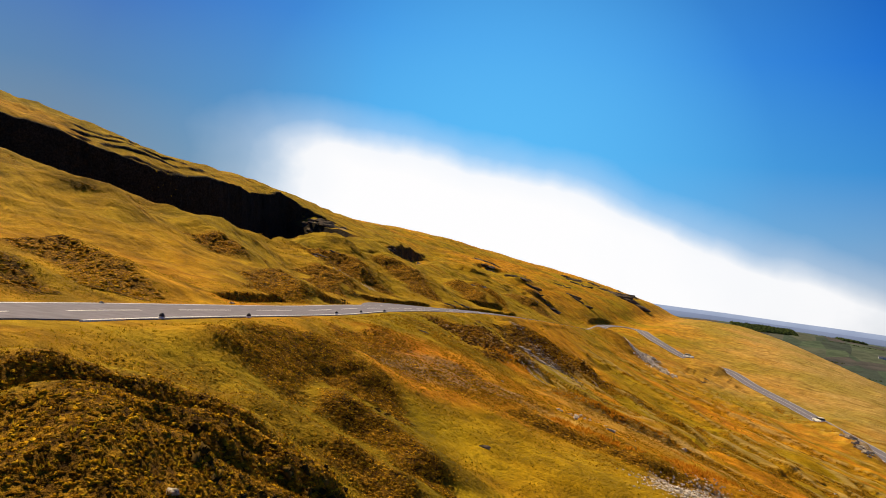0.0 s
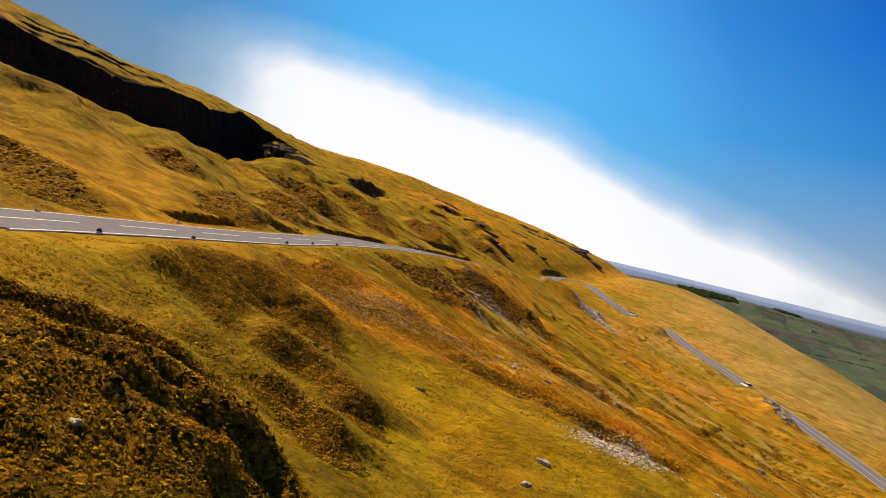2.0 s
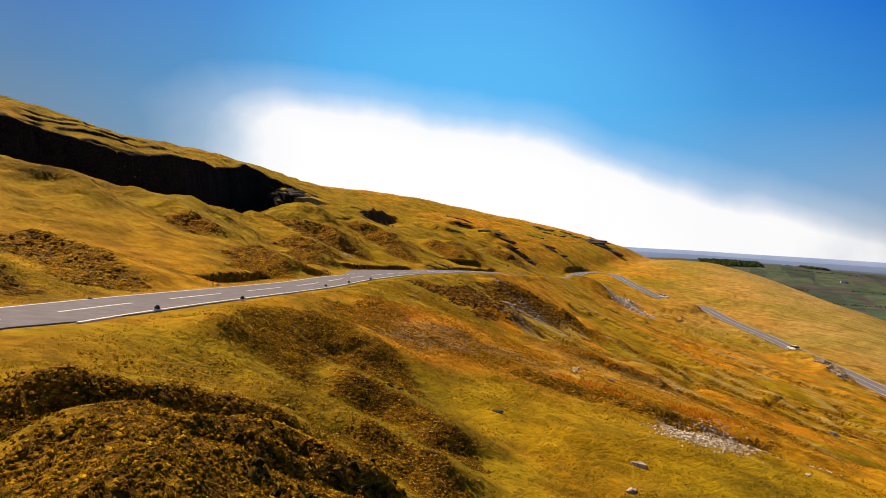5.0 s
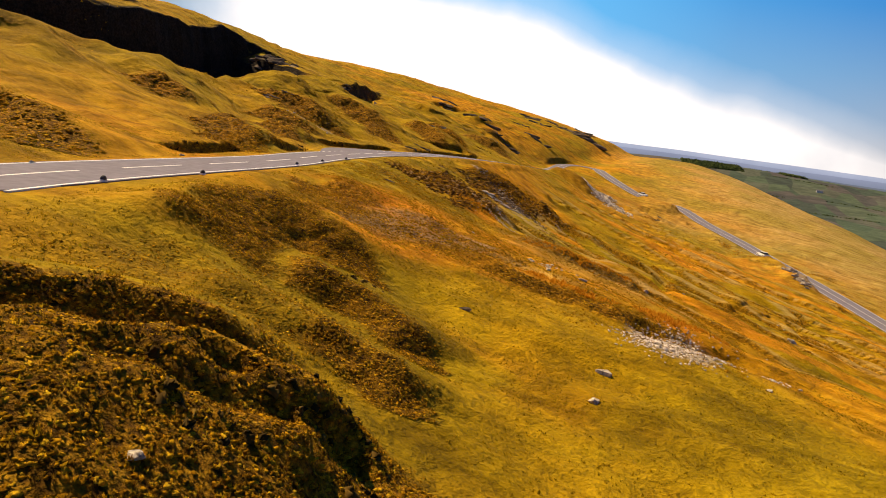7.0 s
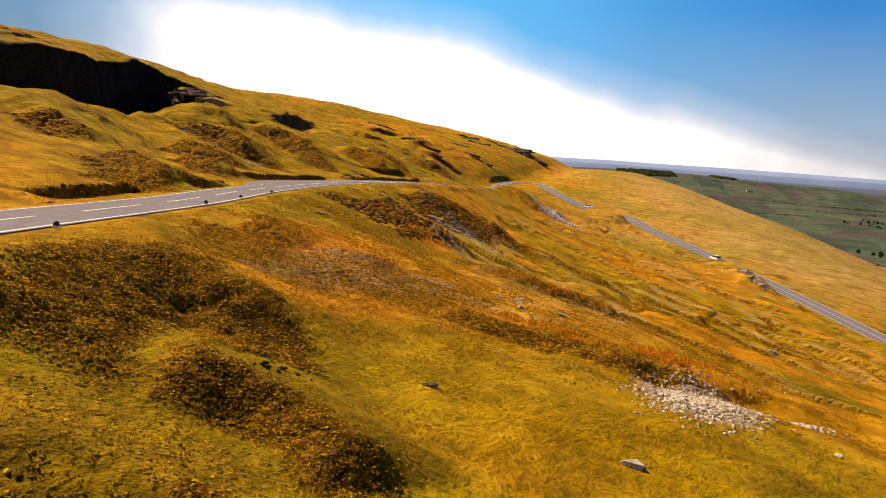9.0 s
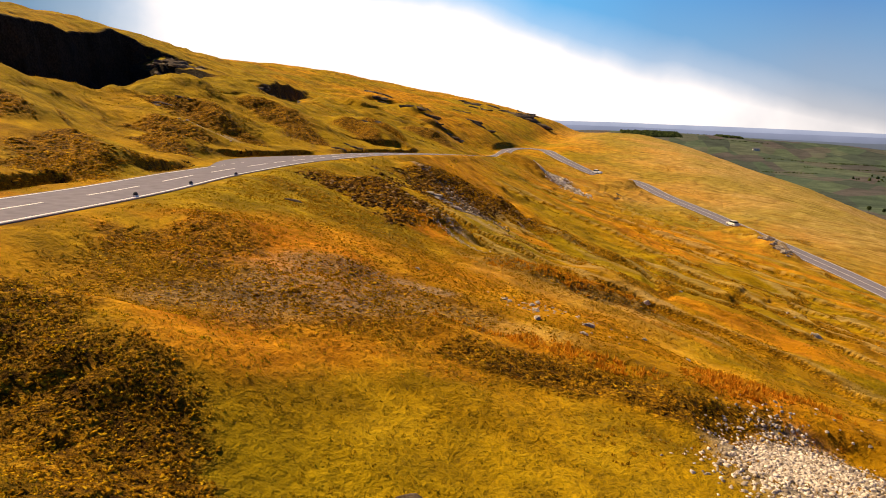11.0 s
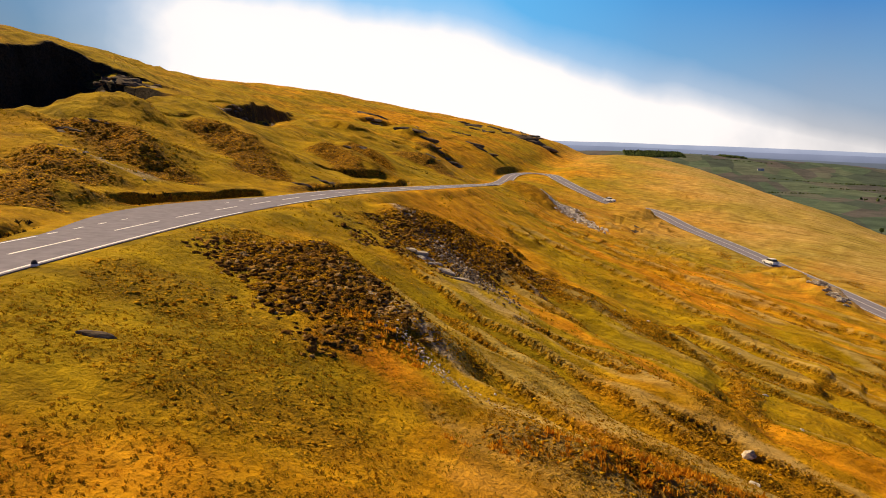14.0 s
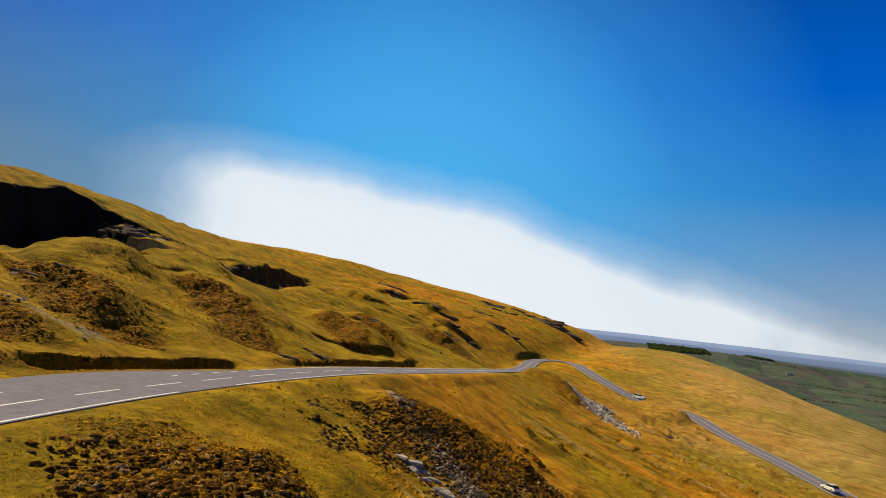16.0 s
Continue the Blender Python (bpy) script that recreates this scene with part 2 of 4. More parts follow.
# ---- the lie of the land ----
ROAD = [(-6, -4, 15.2), (-18.4, 25, 14), (-26.9, 42, 13.1), (-35.3, 66, 12.2), (-41.7, 82, 11.7), (-50.2, 108, 10.8),
        (-54, 136, 10), (-55.2, 165, 8.6), (-63, 215, 5.5), (-72, 262, 2.5), (-82, 285, 1.5)]
ACROSS = (-200, -120, -80, -50, -28, -12, -4, 4, 12, 22, 34, 50, 75, 115, 180)  # metres east of the road
SECTIONS = {  # heights across the hillside, station by station to the north
    0: (45.9, 29, 22.1, 18.4, 16.9, 15.8, 15.3, 15.2, 14.8, 13.2, 10.2, 6.4, 2.3, -4.3, -15.4),
    25: (53.2, 34.1, 25.4, 19.6, 16.4, 14.6, 14, 13.9, 13, 10.4, 9.1, 6.8, 2, -5.8, -18.5),
    40: (57.3, 37.3, 27.5, 20.5, 16.1, 13.9, 13.3, 12.9, 10.6, 8.2, 8, 6.3, 1.4, -6.9, -20.4),
    52: (59.9, 39.8, 29.2, 21.2, 16, 13.4, 12.8, 12.2, 10.3, 8, 7.3, 5.1, 0.4, -7.9, -21.7),
    64: (61.5, 41.9, 30.7, 21.9, 16, 13.1, 12.4, 12.1, 10.4, 8, 6, 3.4, -1.2, -9.3, -22.9),
    78: (61.8, 43.7, 32.1, 22.5, 16, 12.8, 11.9, 11.7, 9.8, 7, 4.1, 1.3, -3.3, -11.2, -24.1),
    95: (60.5, 44.3, 33.2, 22.8, 15.7, 11.9, 11.2, 11, 9, 5.4, 2.5, -0.9, -5.8, -13.3, -25.3),
    118: (57.2, 42.9, 33.6, 23, 15.4, 11.4, 10.6, 10.3, 7.5, 3.8, 0.3, -3.4, -8.5, -15.8, -26.5),
    150: (52.3, 39, 32.3, 22.7, 14.4, 10.5, 9.5, 9.1, 5.4, 1.3, -2.3, -6.3, -11, -18.3, -27.5),
    200: (46, 38.6, 27.2, 19.2, 12.6, 8.3, 6.7, 6.2, 2.9, -1, -4.6, -8.2, -12.7, -19.3, -28.3),
    270: (41.3, 33.5, 23.6, 17.6, 12.6, 5.5, 2.3, 2, 0.7, -1.8, -4.4, -7.3, -9, -13, -29.1),
    360: (40, 35, 25.8, 19.2, 14, 7.2, 3.0, 1.7, 2.3, 1.9, 0.7, -0.2, -1.5, -9.6, -32.3),
    460: (37.7, 31.8, 26.8, 21.6, 17, 13, 9.6, 7.3, 7.4, 7.7, 7.4, 5.4, -0.9, -14.5, -36.3),
}


def spline(xs, ys, q):
    """Smooth curve through (xs, ys) at q; ys may hold a row of values for each x."""
    xs, ys, q = np.asarray(xs, float), np.asarray(ys, float), np.clip(q, xs[0], xs[-1])
    i = np.clip(np.searchsorted(xs, q, side="right") - 1, 0, len(xs) - 2)
    h = xs[i + 1] - xs[i]
    t = (q - xs[i]) / h
    a, b = np.maximum(np.arange(len(xs)) - 1, 0), np.minimum(np.arange(len(xs)) + 1, len(xs) - 1)
    slope = ((ys[b] - ys[a]).T / (xs[b] - xs[a])).T
    shape = (slice(None),) + (None,) * (ys.ndim - 1)
    t, h = t[shape], h[shape]
    return ((2 * t**3 - 3 * t**2 + 1) * ys[i] + (3 * t**2 - 2 * t**3) * ys[i + 1]
            + (t**3 - 2 * t**2 + t) * h * slope[i] + (t**3 - t**2) * h * slope[i + 1])


RX, RY = (np.array(c, float) for c in list(zip(*ROAD))[:2])
STATIONS, HEIGHTS = np.array(list(SECTIONS), float), np.array(list(SECTIONS.values()), float)


def step(a, b, v):
    t = np.clip((v - a) / (b - a), 0, 1)
    return t * t * (3 - 2 * t)


def base_height(x, y):
    rows = spline(STATIONS, HEIGHTS, y)
    u = np.clip(x - spline(RY, RX, y), ACROSS[0], ACROSS[-1])
    xs = np.array(ACROSS, float)
    i = np.clip(np.searchsorted(xs, u, side="right") - 1, 0, len(xs) - 2)
    a, b = np.maximum(np.arange(len(xs)) - 1, 0), np.minimum(np.arange(len(xs)) + 1, len(xs) - 1)
    slope = (rows[:, b] - rows[:, a]) / (xs[b] - xs[a])
    k, h = np.arange(len(u)), xs[i + 1] - xs[i]
    t = (u - xs[i]) / h
    z = ((2 * t**3 - 3 * t**2 + 1) * rows[k, i] + (3 * t**2 - 2 * t**3) * rows[k, i + 1]
         + (t**3 - 2 * t**2 + t) * h * slope[k, i] + (t**3 - t**2) * h * slope[k, i + 1])
    z -= np.maximum(x - spline(RY, RX, y) - 180, 0) * 0.12
    low = np.maximum(step(450, 900, y), step(150, 600, x))
    return z * (1 - low) + (-95.0) * low


LATTICE = np.random.RandomState(7).rand(256, 256)


def bumps(x, y, size, octaves=3, seed=0):
    """Smooth random relief from -1 to 1, whose largest lumps are about size metres."""
    out, gain, total = 0.0, 1.0, 0.0
    for o in range(octaves):
        u, v = x / size + 17.3 * (o + seed), y / size + 9.7 * (o + 2 * seed)
        i, j = np.floor(u).astype(int), np.floor(v).astype(int)
        f, g = u - i, v - j
        f, g = f * f * (3 - 2 * f), g * g * (3 - 2 * g)
        i0, i1, j0, j1 = i % 256, (i + 1) % 256, j % 256, (j + 1) % 256
        n = (LATTICE[i0, j0] * (1 - f) + LATTICE[i1, j0] * f) * (1 - g) + (LATTICE[i0, j1] * (1 - f) + LATTICE[i1, j1] * f) * g
        out, total, gain, size = out + gain * (2 * n - 1), total + gain, gain * 0.5, size * 0.47
    return out / total


def from_line(x, y, line):
    """Signed distance to a line in plan (positive on its right hand), how far along it (0 to 1), and the way past its ends."""
    p = np.array([q[:2] for q in line], float)
    lens = np.r_[0, np.cumsum(np.linalg.norm(np.diff(p, axis=0), axis=1))]
    best, side, run, past = np.full(x.shape, 1e9), np.ones(x.shape), np.zeros(x.shape), np.zeros(x.shape)
    for k in range(len(p) - 1):
        d = p[k + 1] - p[k]
        n = np.linalg.norm(d)
        d = d / n
        t = (x - p[k, 0]) * d[0] + (y - p[k, 1]) * d[1]
        c = np.clip(t, 0, n)
        ex, ey = x - p[k, 0] - c * d[0], y - p[k, 1] - c * d[1]
        r = np.hypot(ex, ey)
        near = r < best
        best = np.where(near, r, best)
        side = np.where(near, np.sign(ex * d[1] - ey * d[0] + 1e-9), side)
        run = np.where(near, (lens[k] + c) / lens[-1], run)
        over = np.maximum(-t, 0) if k == 0 else np.zeros_like(t)
        over = np.maximum(over, np.maximum(t - n, 0)) if k == len(p) - 2 else over
        past = np.where(near, over, past)
    return best * side, run, past


def spur(x, y, line, high, left, right, ends=0.25):
    """A rounded ridge along a line, falling off within left and right metres of it."""
    d, run, past = from_line(x, y, line)
    d = d + bumps(x, y, 4.5, 2, 63) * 0.35 * min(left, right)
    w = np.where(d < 0, left, right)
    return high * np.exp(-(d / w) ** 2) * step(0, ends, run + 0.05) * step(0, ends, 1.05 - run)


def banks(x, y):
    """Where heather clothes the flanks of the spurs, from 0 to 1."""
    out = np.zeros(x.shape)
    ragged = bumps(x, y, 2.6, 3, 64)
    for line, high, left, right, grown in SPURS + HILL_SPURS:
        if grown:
            d, run, past = from_line(x, y, line)
            d = d + ragged * 0.45 * right
            reach = 1.6 if line[0][0] < -50 else 1.1  # wider on the hill
            on = step(-0.35, 0.15, d / right) * (1 - step(reach, reach + 0.6, d / right)) * (past < 0.6 * right)
            on = on * step(grown[0] - 0.06, grown[0] + 0.06, run + 0.04 * ragged)
            if grown[1] < 1:
                on = on * (1 - step(grown[1] - 0.06, grown[1] + 0.06, run))
            out = np.maximum(out, on)
    return out


def cut(x, y, line, deep, reach, steep=1.0, ends=0.2):
    """Ground dug away on the right hand of a line: a face along it, and a floor that rises again within reach metres."""
    d, run, past = from_line(x, y, line)
    d = d + bumps(x, y, 5.0, 3, 62) * 0.9 * min(steep, 1.6)
    deep = deep * (0.85 + 0.45 * bumps(x, y, 6.0, 2, 61))
    taper = step(0, ends, run + 0.03) * step(0, ends, 1.03 - run)
    return -deep * step(-0.3 * steep, steep, d) * (1 - step(0.25 * reach, reach, d)) * taper


# Lower loop of the road, round the hairpin and down the far side
LOOP = [(-72, 262, 2.5), (-78, 292, 1.3), (-84, 328, 1.6), (-81, 346, 1.5), (-73, 344, 1.2), (-66, 329, 0.6), (-54, 309, -1.6), (-40, 296, -4.7),
        (-29, 294, -5.4), (-16, 272, -7.7), (-3, 251, -9.5), (7, 235, -11.2), (15.5, 221, -12.6), (28, 197, -14.5), (44, 162, -17)]
ROUTE = ROAD[:-1] + LOOP[1:]
SPURS = [  # line, height, left reach, right reach, and the stretch of it whose right flank is heathery
    (((-8.6, 25), (-8.1, 27), (-7.8, 29), (-7.6, 30.5), (-6.9, 31.6), (-5.8, 32.4), (-4.6, 32.6)), 1.2, 0.9, 3.4, (0, 1)),           # the nearest heathery spur
    (((-12.4, 26.5), (-11.3, 29.3), (-11, 31.2), (-10.3, 32.2), (-9.3, 33.1), (-8, 33.4)), 1.0, 2.4, 1.0, (0, 1)),                   # bank behind its trench
    (((-14.5, 36), (-13, 37), (-11.7, 37.9), (-9.8, 38.4), (-7.9, 38.8), (-6.4, 37.8)), 0.85, 2.6, 1.4, (0.5, 1)),
    (((-16.4, 43.2), (-14.9, 44), (-13.8, 44.5), (-12.5, 44.7), (-10.6, 44.2), (-8.7, 43.3)), 0.85, 2.2, 1.8, (0.1, 1)),
    (((-17, 36), (-20, 41.8), (-21.8, 46.4), (-21.6, 50), (-19.5, 50.9), (-17.2, 50.3), (-14.8, 48.8)), 1.25, 2.5, 3.0, (0.15, 1)),  # heather mound under the road
    (((-28, 62), (-25, 66), (-20, 69)), 0.5, 3.0, 3.0, None),
    (((-39, 101), (-36, 100.8), (-32.4, 98.6), (-29, 96.4), (-25.5, 93.8), (-21.5, 91)), 1.4, 1.5, 5.5, (0, 0.92)),                  # spoil bank
    (((-44.5, 126), (-42.5, 131), (-39.5, 136), (-36, 139), (-32, 141)), 1.9, 2.8, 9.0, (0, 1)),                                     # rocky spoil bank
    (((-60, 250), (-55, 240), (-50, 228)), 3.0, 7.0, 9.0, None),
    (((-8, 122), (-3, 112), (2, 103)), 0.7, 7.0, 7.0, None),
    (((-40, 288), (-33, 283.5), (-25, 278)), 2.5, 4.5, 6.0, None),                                                                   # banks in front of the lower road
    (((0.5, 227), (8, 218), (15.5, 208.5)), 1.5, 4.0, 6.0, None),
    (((-14, 150), (-4, 146), (6, 140)), 1.2, 9.0, 7.0, None),
    (((-21, 85.5), (-16, 85.5), (-11, 87.5), (-7, 90)), 0.7, 3.0, 1.6, (0.1, 0.9)),                                                  # heathery ribs across the slope
    (((-17, 62), (-12.4, 62), (-9, 63.5), (-5.5, 63.5), (-3, 65.5)), 0.5, 2.4, 1.5, (0.2, 1)),
    (((-26, 134), (-20, 128), (-12, 124), (-4, 121)), 0.9, 3.5, 2.2, None),
    (((-33, 140), (-26, 137), (-18, 133), (-10, 131)), 0.8, 3.0, 2.0, None),
    (((-20, 112), (-14, 106), (-8, 102)), 0.7, 3.0, 2.0, None),
]
HILL_SPURS = [  # the mounds and spurs between the quarry and the road, and the knoll by the lower road
    (((3, 224), (6, 220), (9.5, 215.5), (14, 209), (17, 204)), 1.7, 4.5, 6.5, None),
    (((-88, 126), (-80, 125), (-72.4, 122.8), (-68, 122.6), (-65, 121.6)), 3.2, 8.0, 3.6, (0.1, 1)),
    (((-98, 154), (-90, 152), (-81.7, 149.4), (-74, 146), (-64, 138.5)), 2.8, 8.0, 3.6, (0.35, 1)),
    (((-90, 92), (-85, 90), (-81.5, 91.5), (-80, 97), (-81, 105)), 2.6, 4.5, 5.0, None),
    (((-84, 68), (-79, 71), (-77, 74.5), (-75.5, 79)), 2.4, 4.5, 4.5, None),
    (((-82, 90), (-74, 87.3), (-64, 84.8), (-58, 84)), 1.8, 6.0, 2.8, (0.4, 0.8)),
    (((-108, 126), (-100, 128), (-94, 131), (-92, 140), (-94, 152)), 2.0, 6.0, 7.0, None),
    (((-54, 50), (-45, 50.5), (-40, 51), (-34.5, 48.6)), 1.5, 4.5, 2.6, (0.1, 1)),
    (((-44, 36), (-38, 38.5), (-33, 40.6)), 1.1, 3.0, 2.0, (0.1, 1)),
    (((-58, 80), (-52, 79.8), (-46.5, 76.8), (-43, 73)), 1.5, 5.0, 3.2, (0.2, 1)),
    (((-66, 100), (-61, 100), (-56, 97.5)), 1.3, 4.0, 2.6, (0.2, 1)),
    (((-78, 108), (-72, 109), (-66, 110), (-61, 110)), 1.4, 5.0, 4.0, (0.3, 0.9)),
    (((-90, 182), (-84, 179), (-78.6, 176.7), (-73, 173.5), (-65, 164)), 2.6, 7.0, 3.0, (0.3, 1)),
    (((-92, 199), (-84, 195), (-77, 192), (-70, 187)), 2.4, 6.0, 2.6, (0.3, 1)),
    (((-92, 232), (-86, 230), (-80, 231), (-74, 230)), 2.6, 8.0, 4.0, (0.2, 1)),
    (((-118, 232), (-108, 234), (-100, 230)), 2.6, 9.0, 4.0, None),
    (((-112, 285), (-104, 286), (-96, 282)), 3.2, 10.0, 5.0, (0.2, 1)),
    (((-130, 300), (-120, 304), (-110, 302)), 3.0, 10.0, 5.0, None),
]
CLEFT = ((-105, 171), (-109, 183), (-117, 199), (-130, 228), (-146, 263))
CUTS = [  # line, depth, reach, steepness; the ground is dug away on the right hand
    (((-130, 66), (-123, 86), (-121, 100), (-118, 113), (-121, 130), (-129, 150), (-135, 165), (-130, 174)), 13.0, 32, 2.0),  # quarry face
    (((-10.7, 26), (-10.2, 29), (-9.9, 30.6), (-9.3, 31.8), (-8.3, 32.7)), 1.5, 1.5, 0.3),                   # trench behind the nearest spur
    (((-7.7, 27.6), (-7.5, 29.0)), 0.5, 1.3, 0.4),                                                                                # peaty holes in the spur
    (((-7.7, 30.0), (-7.3, 31.0)), 0.6, 1.3, 0.4),
    (((-6.9, 28.4), (-6.5, 29.8), (-6.2, 31.3)), 0.5, 1.3, 0.4),
    (((-9.0, 32.6), (-8.0, 33.5)), 0.6, 1.3, 0.4),
    (((-6.1, 31.2), (-5.4, 32.4)), 0.6, 1.4, 0.4),
    (CLEFT, 5.0, 13, 1.0),                          # dark cleft on the hillside
    (((-150, 316), (-141, 322), (-134, 326)), 3.5, 16, 2),
    (((-82, 190.5), (-76, 189.5), (-71, 186.5)), 2.6, 5, 0.9),
    (((-61, 104), (-60.6, 111), (-60.4, 119), (-60, 127)), 2.0, 4.0, 0.7),                                    # cut banks over the road
    (((-60, 132), (-60.5, 142), (-61.5, 158), (-64, 178)), 1.7, 4.0, 0.7),
    (((-46, 78), (-49.5, 86), (-53.5, 95)), 1.6, 3.0, 0.6),
    (((-40, 57), (-42, 64), (-45, 72)), 1.0, 3.0, 0.6),
    (((-6.0, 63.5), (-2.5, 65.5), (2, 67)), 0.5, 6.0, 0.9),                                                     # hollow of the stone patch
    (((-9, 130), (-8, 116), (-6.5, 102)), 0.8, 3.0, 0.8),
    (((-36, 264), (-30, 257), (-24, 249)), 2.4, 6.0, 1.0),
    (((-110, 250), (-103, 258), (-96, 262)), 2.5, 9.0, 1.2),
    (((-118, 285), (-108, 292), (-99, 297)), 2.5, 9.0, 1.2),
    (((-74, 158), (-69, 165), (-66, 173)), 1.5, 5.0, 0.8),
    (((-150, 230), (-140, 240), (-132, 250)), 2.5, 10.0, 1.5),
]

def road_blend(x, y, z):
    """Level the ground under and beside the road."""
    at = np.hypot(x + 20, y - 170) < 260
    xs, ys, zs = x[at], y[at], z[at]
    p, s = along(ROUTE, 6.0)
    d, run, past = from_line(xs, ys, p)
    level = spline(np.linspace(0, 1, len(p)), p[:, 2], run)
    bay = np.clip(np.sin(np.pi * np.clip((run * (len(p) - 1) * 6.0 - 100) / 36, 0, 1)), 0, 1) * 3.6  # room for the lay-by
    keep = 1 - step(3.3, 6.5, np.where(d < 0, np.abs(d) - bay, d))
    z = z.copy()
    z[at] = zs * (1 - keep) + (level - 0.015 - 0.16 * step(180, 240, ys)) * keep
    return z


def scarps(x, y):
    """Noise drawn out along the slope below the road; little scarps break out where it passes 0.2."""
    return bumps((x * 0.88 - y * 0.47) * 0.17, x * 0.47 + y * 0.88, 6.5, 3, 95)


def below_road(x, y):
    u = x - spline(RY, RX, y)
    return step(10, 20, u) * step(120, 80, u) * step(74, 92, y) * step(300, 250, y)


def ledges(x, y, z, every, seed):
    """Offsets that turn a slope into broken grassy ledges with steep little risers."""
    q = z / every + bumps(x, y, 34, 3, seed) * 1.6 + bumps(x, y, 8, 2, seed + 1) * 0.35
    f = q - np.floor(q)
    g = np.where(f < 0.84, f * 0.5, 0.42 + (f - 0.84) / 0.16 * 0.58)
    return (g - f) * every * step(0.0, 0.4, bumps(x, y, 22, 2, seed + 2))


def height(x, y):
    z = base_height(x, y)
    for line, high, left, right, grown in SPURS + HILL_SPURS:
        z = z + spur(x, y, line, high, left, right * (1.35 if high > 1.9 else 1.0), 0.5 if line[0][0] < -50 and high > 1.2 else 0.25)
    for line, deep, reach, steep in CUTS:
        z = z + cut(x, y, line, deep, reach, steep)
    u = x - spline(RY, RX, y)
    west, near = step(8, 40, -u), step(700, 300, y)
    hill = near * (0.25 + 0.75 * west)
    z = z + (bumps(x * 0.8 + y * 0.35, y * 0.8 - x * 0.35, 17, 2, 1) * 1.3 + (0.5 - np.abs(bumps(x * 0.9 - y * 0.4, y * 0.5 + x * 0.3, 13, 3, 14))) * 1.5) * hill * step(4, 16, np.abs(u))
    z = z + bumps(x * 0.35 + 0.1 * y, y, 7.0, 3, 15) * 0.75 * step(10, 24, u) * near * step(20, 40, y)
    clump = np.maximum(banks(x, y), patches(x, y, HEATH)) * near
    z = z + clump * (np.abs(bumps(x, y, 1.2, 2, 51)) - 0.2) * (0.25 + 0.55 * west) * step(3.6, 6, np.abs(u))
    shelf = step(5, 14, np.abs(u)) * near
    z = z + ledges(x, y, z, 1.5, 47) * 0.55 * shelf * step(12, 24, u) * step(92, 112, y) * step(300, 250, y)
    z = z - 0.6 * step(0.16, 0.25, scarps(x, y)) * below_road(x, y) * shelf
    # folds that run down the slope, and rolling hummocks
    p, q = x * 0.88 - y * 0.47, x * 0.47 + y * 0.88
    z = z + ((0.45 - np.abs(bumps(p * 0.3, q, 9.0, 3, 91))) * 0.9 * step(20, 45, y) + bumps(x, y, 4.2, 2, 92) * 0.22) * shelf * (0.35 + 0.65 * step(44, 70, y))
    z = z + ledges(x, y, z, 2.6, 31) * 0.4 * shelf * west * step(420, 340, y) + ledges(x, y, z, 1.2, 41) * shelf * 0.2 * west * step(230, 150, y)
    z = z + bumps(x, y, 5.2, 3, 2) * (0.22 + 0.25 * west) * near + bumps(x, y, 1.3, 2, 3) * 0.09 * near
    z = z + (bumps(x, y, 300, 3, 5) * 8.0 + 58 * np.exp(-((x + 160) / 900) ** 2 - ((y - 2700) / 500) ** 2)) * step(700, 1200, y)
    return road_blend(x, y, z)


def along(points, pace):
    """Points every pace metres on a smooth line through the given ones, and its length."""
    p = np.array(points, float)
    s = np.r_[0, np.cumsum(np.linalg.norm(np.diff(p[:, :2], axis=0), axis=1))]
    return spline(s, p, np.arange(0, s[-1], pace)), s[-1]


# What grows where: soft patches in plan (x, y, length, width, turn, strength)
HEATH = [(-6.5, 28, 5, 2.6, 80, 1), (-26, 60.8, 3.0, 1.9, 78, 0.9), (-25.1, 62.3, 3.4, 2.1, 127, 0.8), (-8.2, 117, 12, 1.6, 93, 0.9), (-60, 139, 9, 2.0, 101, 0.9), (-58, 108, 9, 2.0, 82, 0.9), (-47.6, 83, 8, 2.2, 125, 0.9)]
SLABS = [(-33.0, 92.5, 9.5, 5.0, 145, 1), (-36, 126, 13, 6.5, 65, 1.0)]
HEATH_FAR = [(-54, 238, 10, 8, 60, 0.6), (-27, 256, 8, 3, 130, 0.9), (-14, 87.5, 7, 1.4, 12, 0.6), (-30, 136, 9, 1.6, -30, 0.7), (-22, 121, 6, 1.2, -35, 0.6), (-18, 129, 9, 1.6, -28, 0.7),
             (-20, 134.5, 12, 1.5, -20, 0.6), (-7, 130, 4, 2.5, 0, 0.9), (-14, 106, 7, 1.2, -40, 0.6)]
HEATH_THIN = [(-17.4, 63, 8, 5, 83, 0.75), (-21, 58, 7, 4, 60, 0.7), (-13, 36, 8, 4, 50, 0.35), (-26, 78, 6, 4, 0, 0.4), (-34, 84, 6, 3, 0, 0.4)]
RUST = [(-26, 87, 4, 1.8, -20, 0.9), (-22, 64, 7, 4.5, 30, 0.9), (-17, 55, 6, 3, 70, 0.7), (-25, 70, 5, 3, 60, 0.5), (-11, 90, 8, 2.5, -10, 0.9), (-2, 68, 4, 3, 30, 0.9),
        (-14, 62, 7, 4, 50, 0.4), (-7, 84, 5, 2, -20, 0.5), (-30, 90, 4, 2, -30, 0.5), (-37, 60, 5, 3, 70, 0.4)]
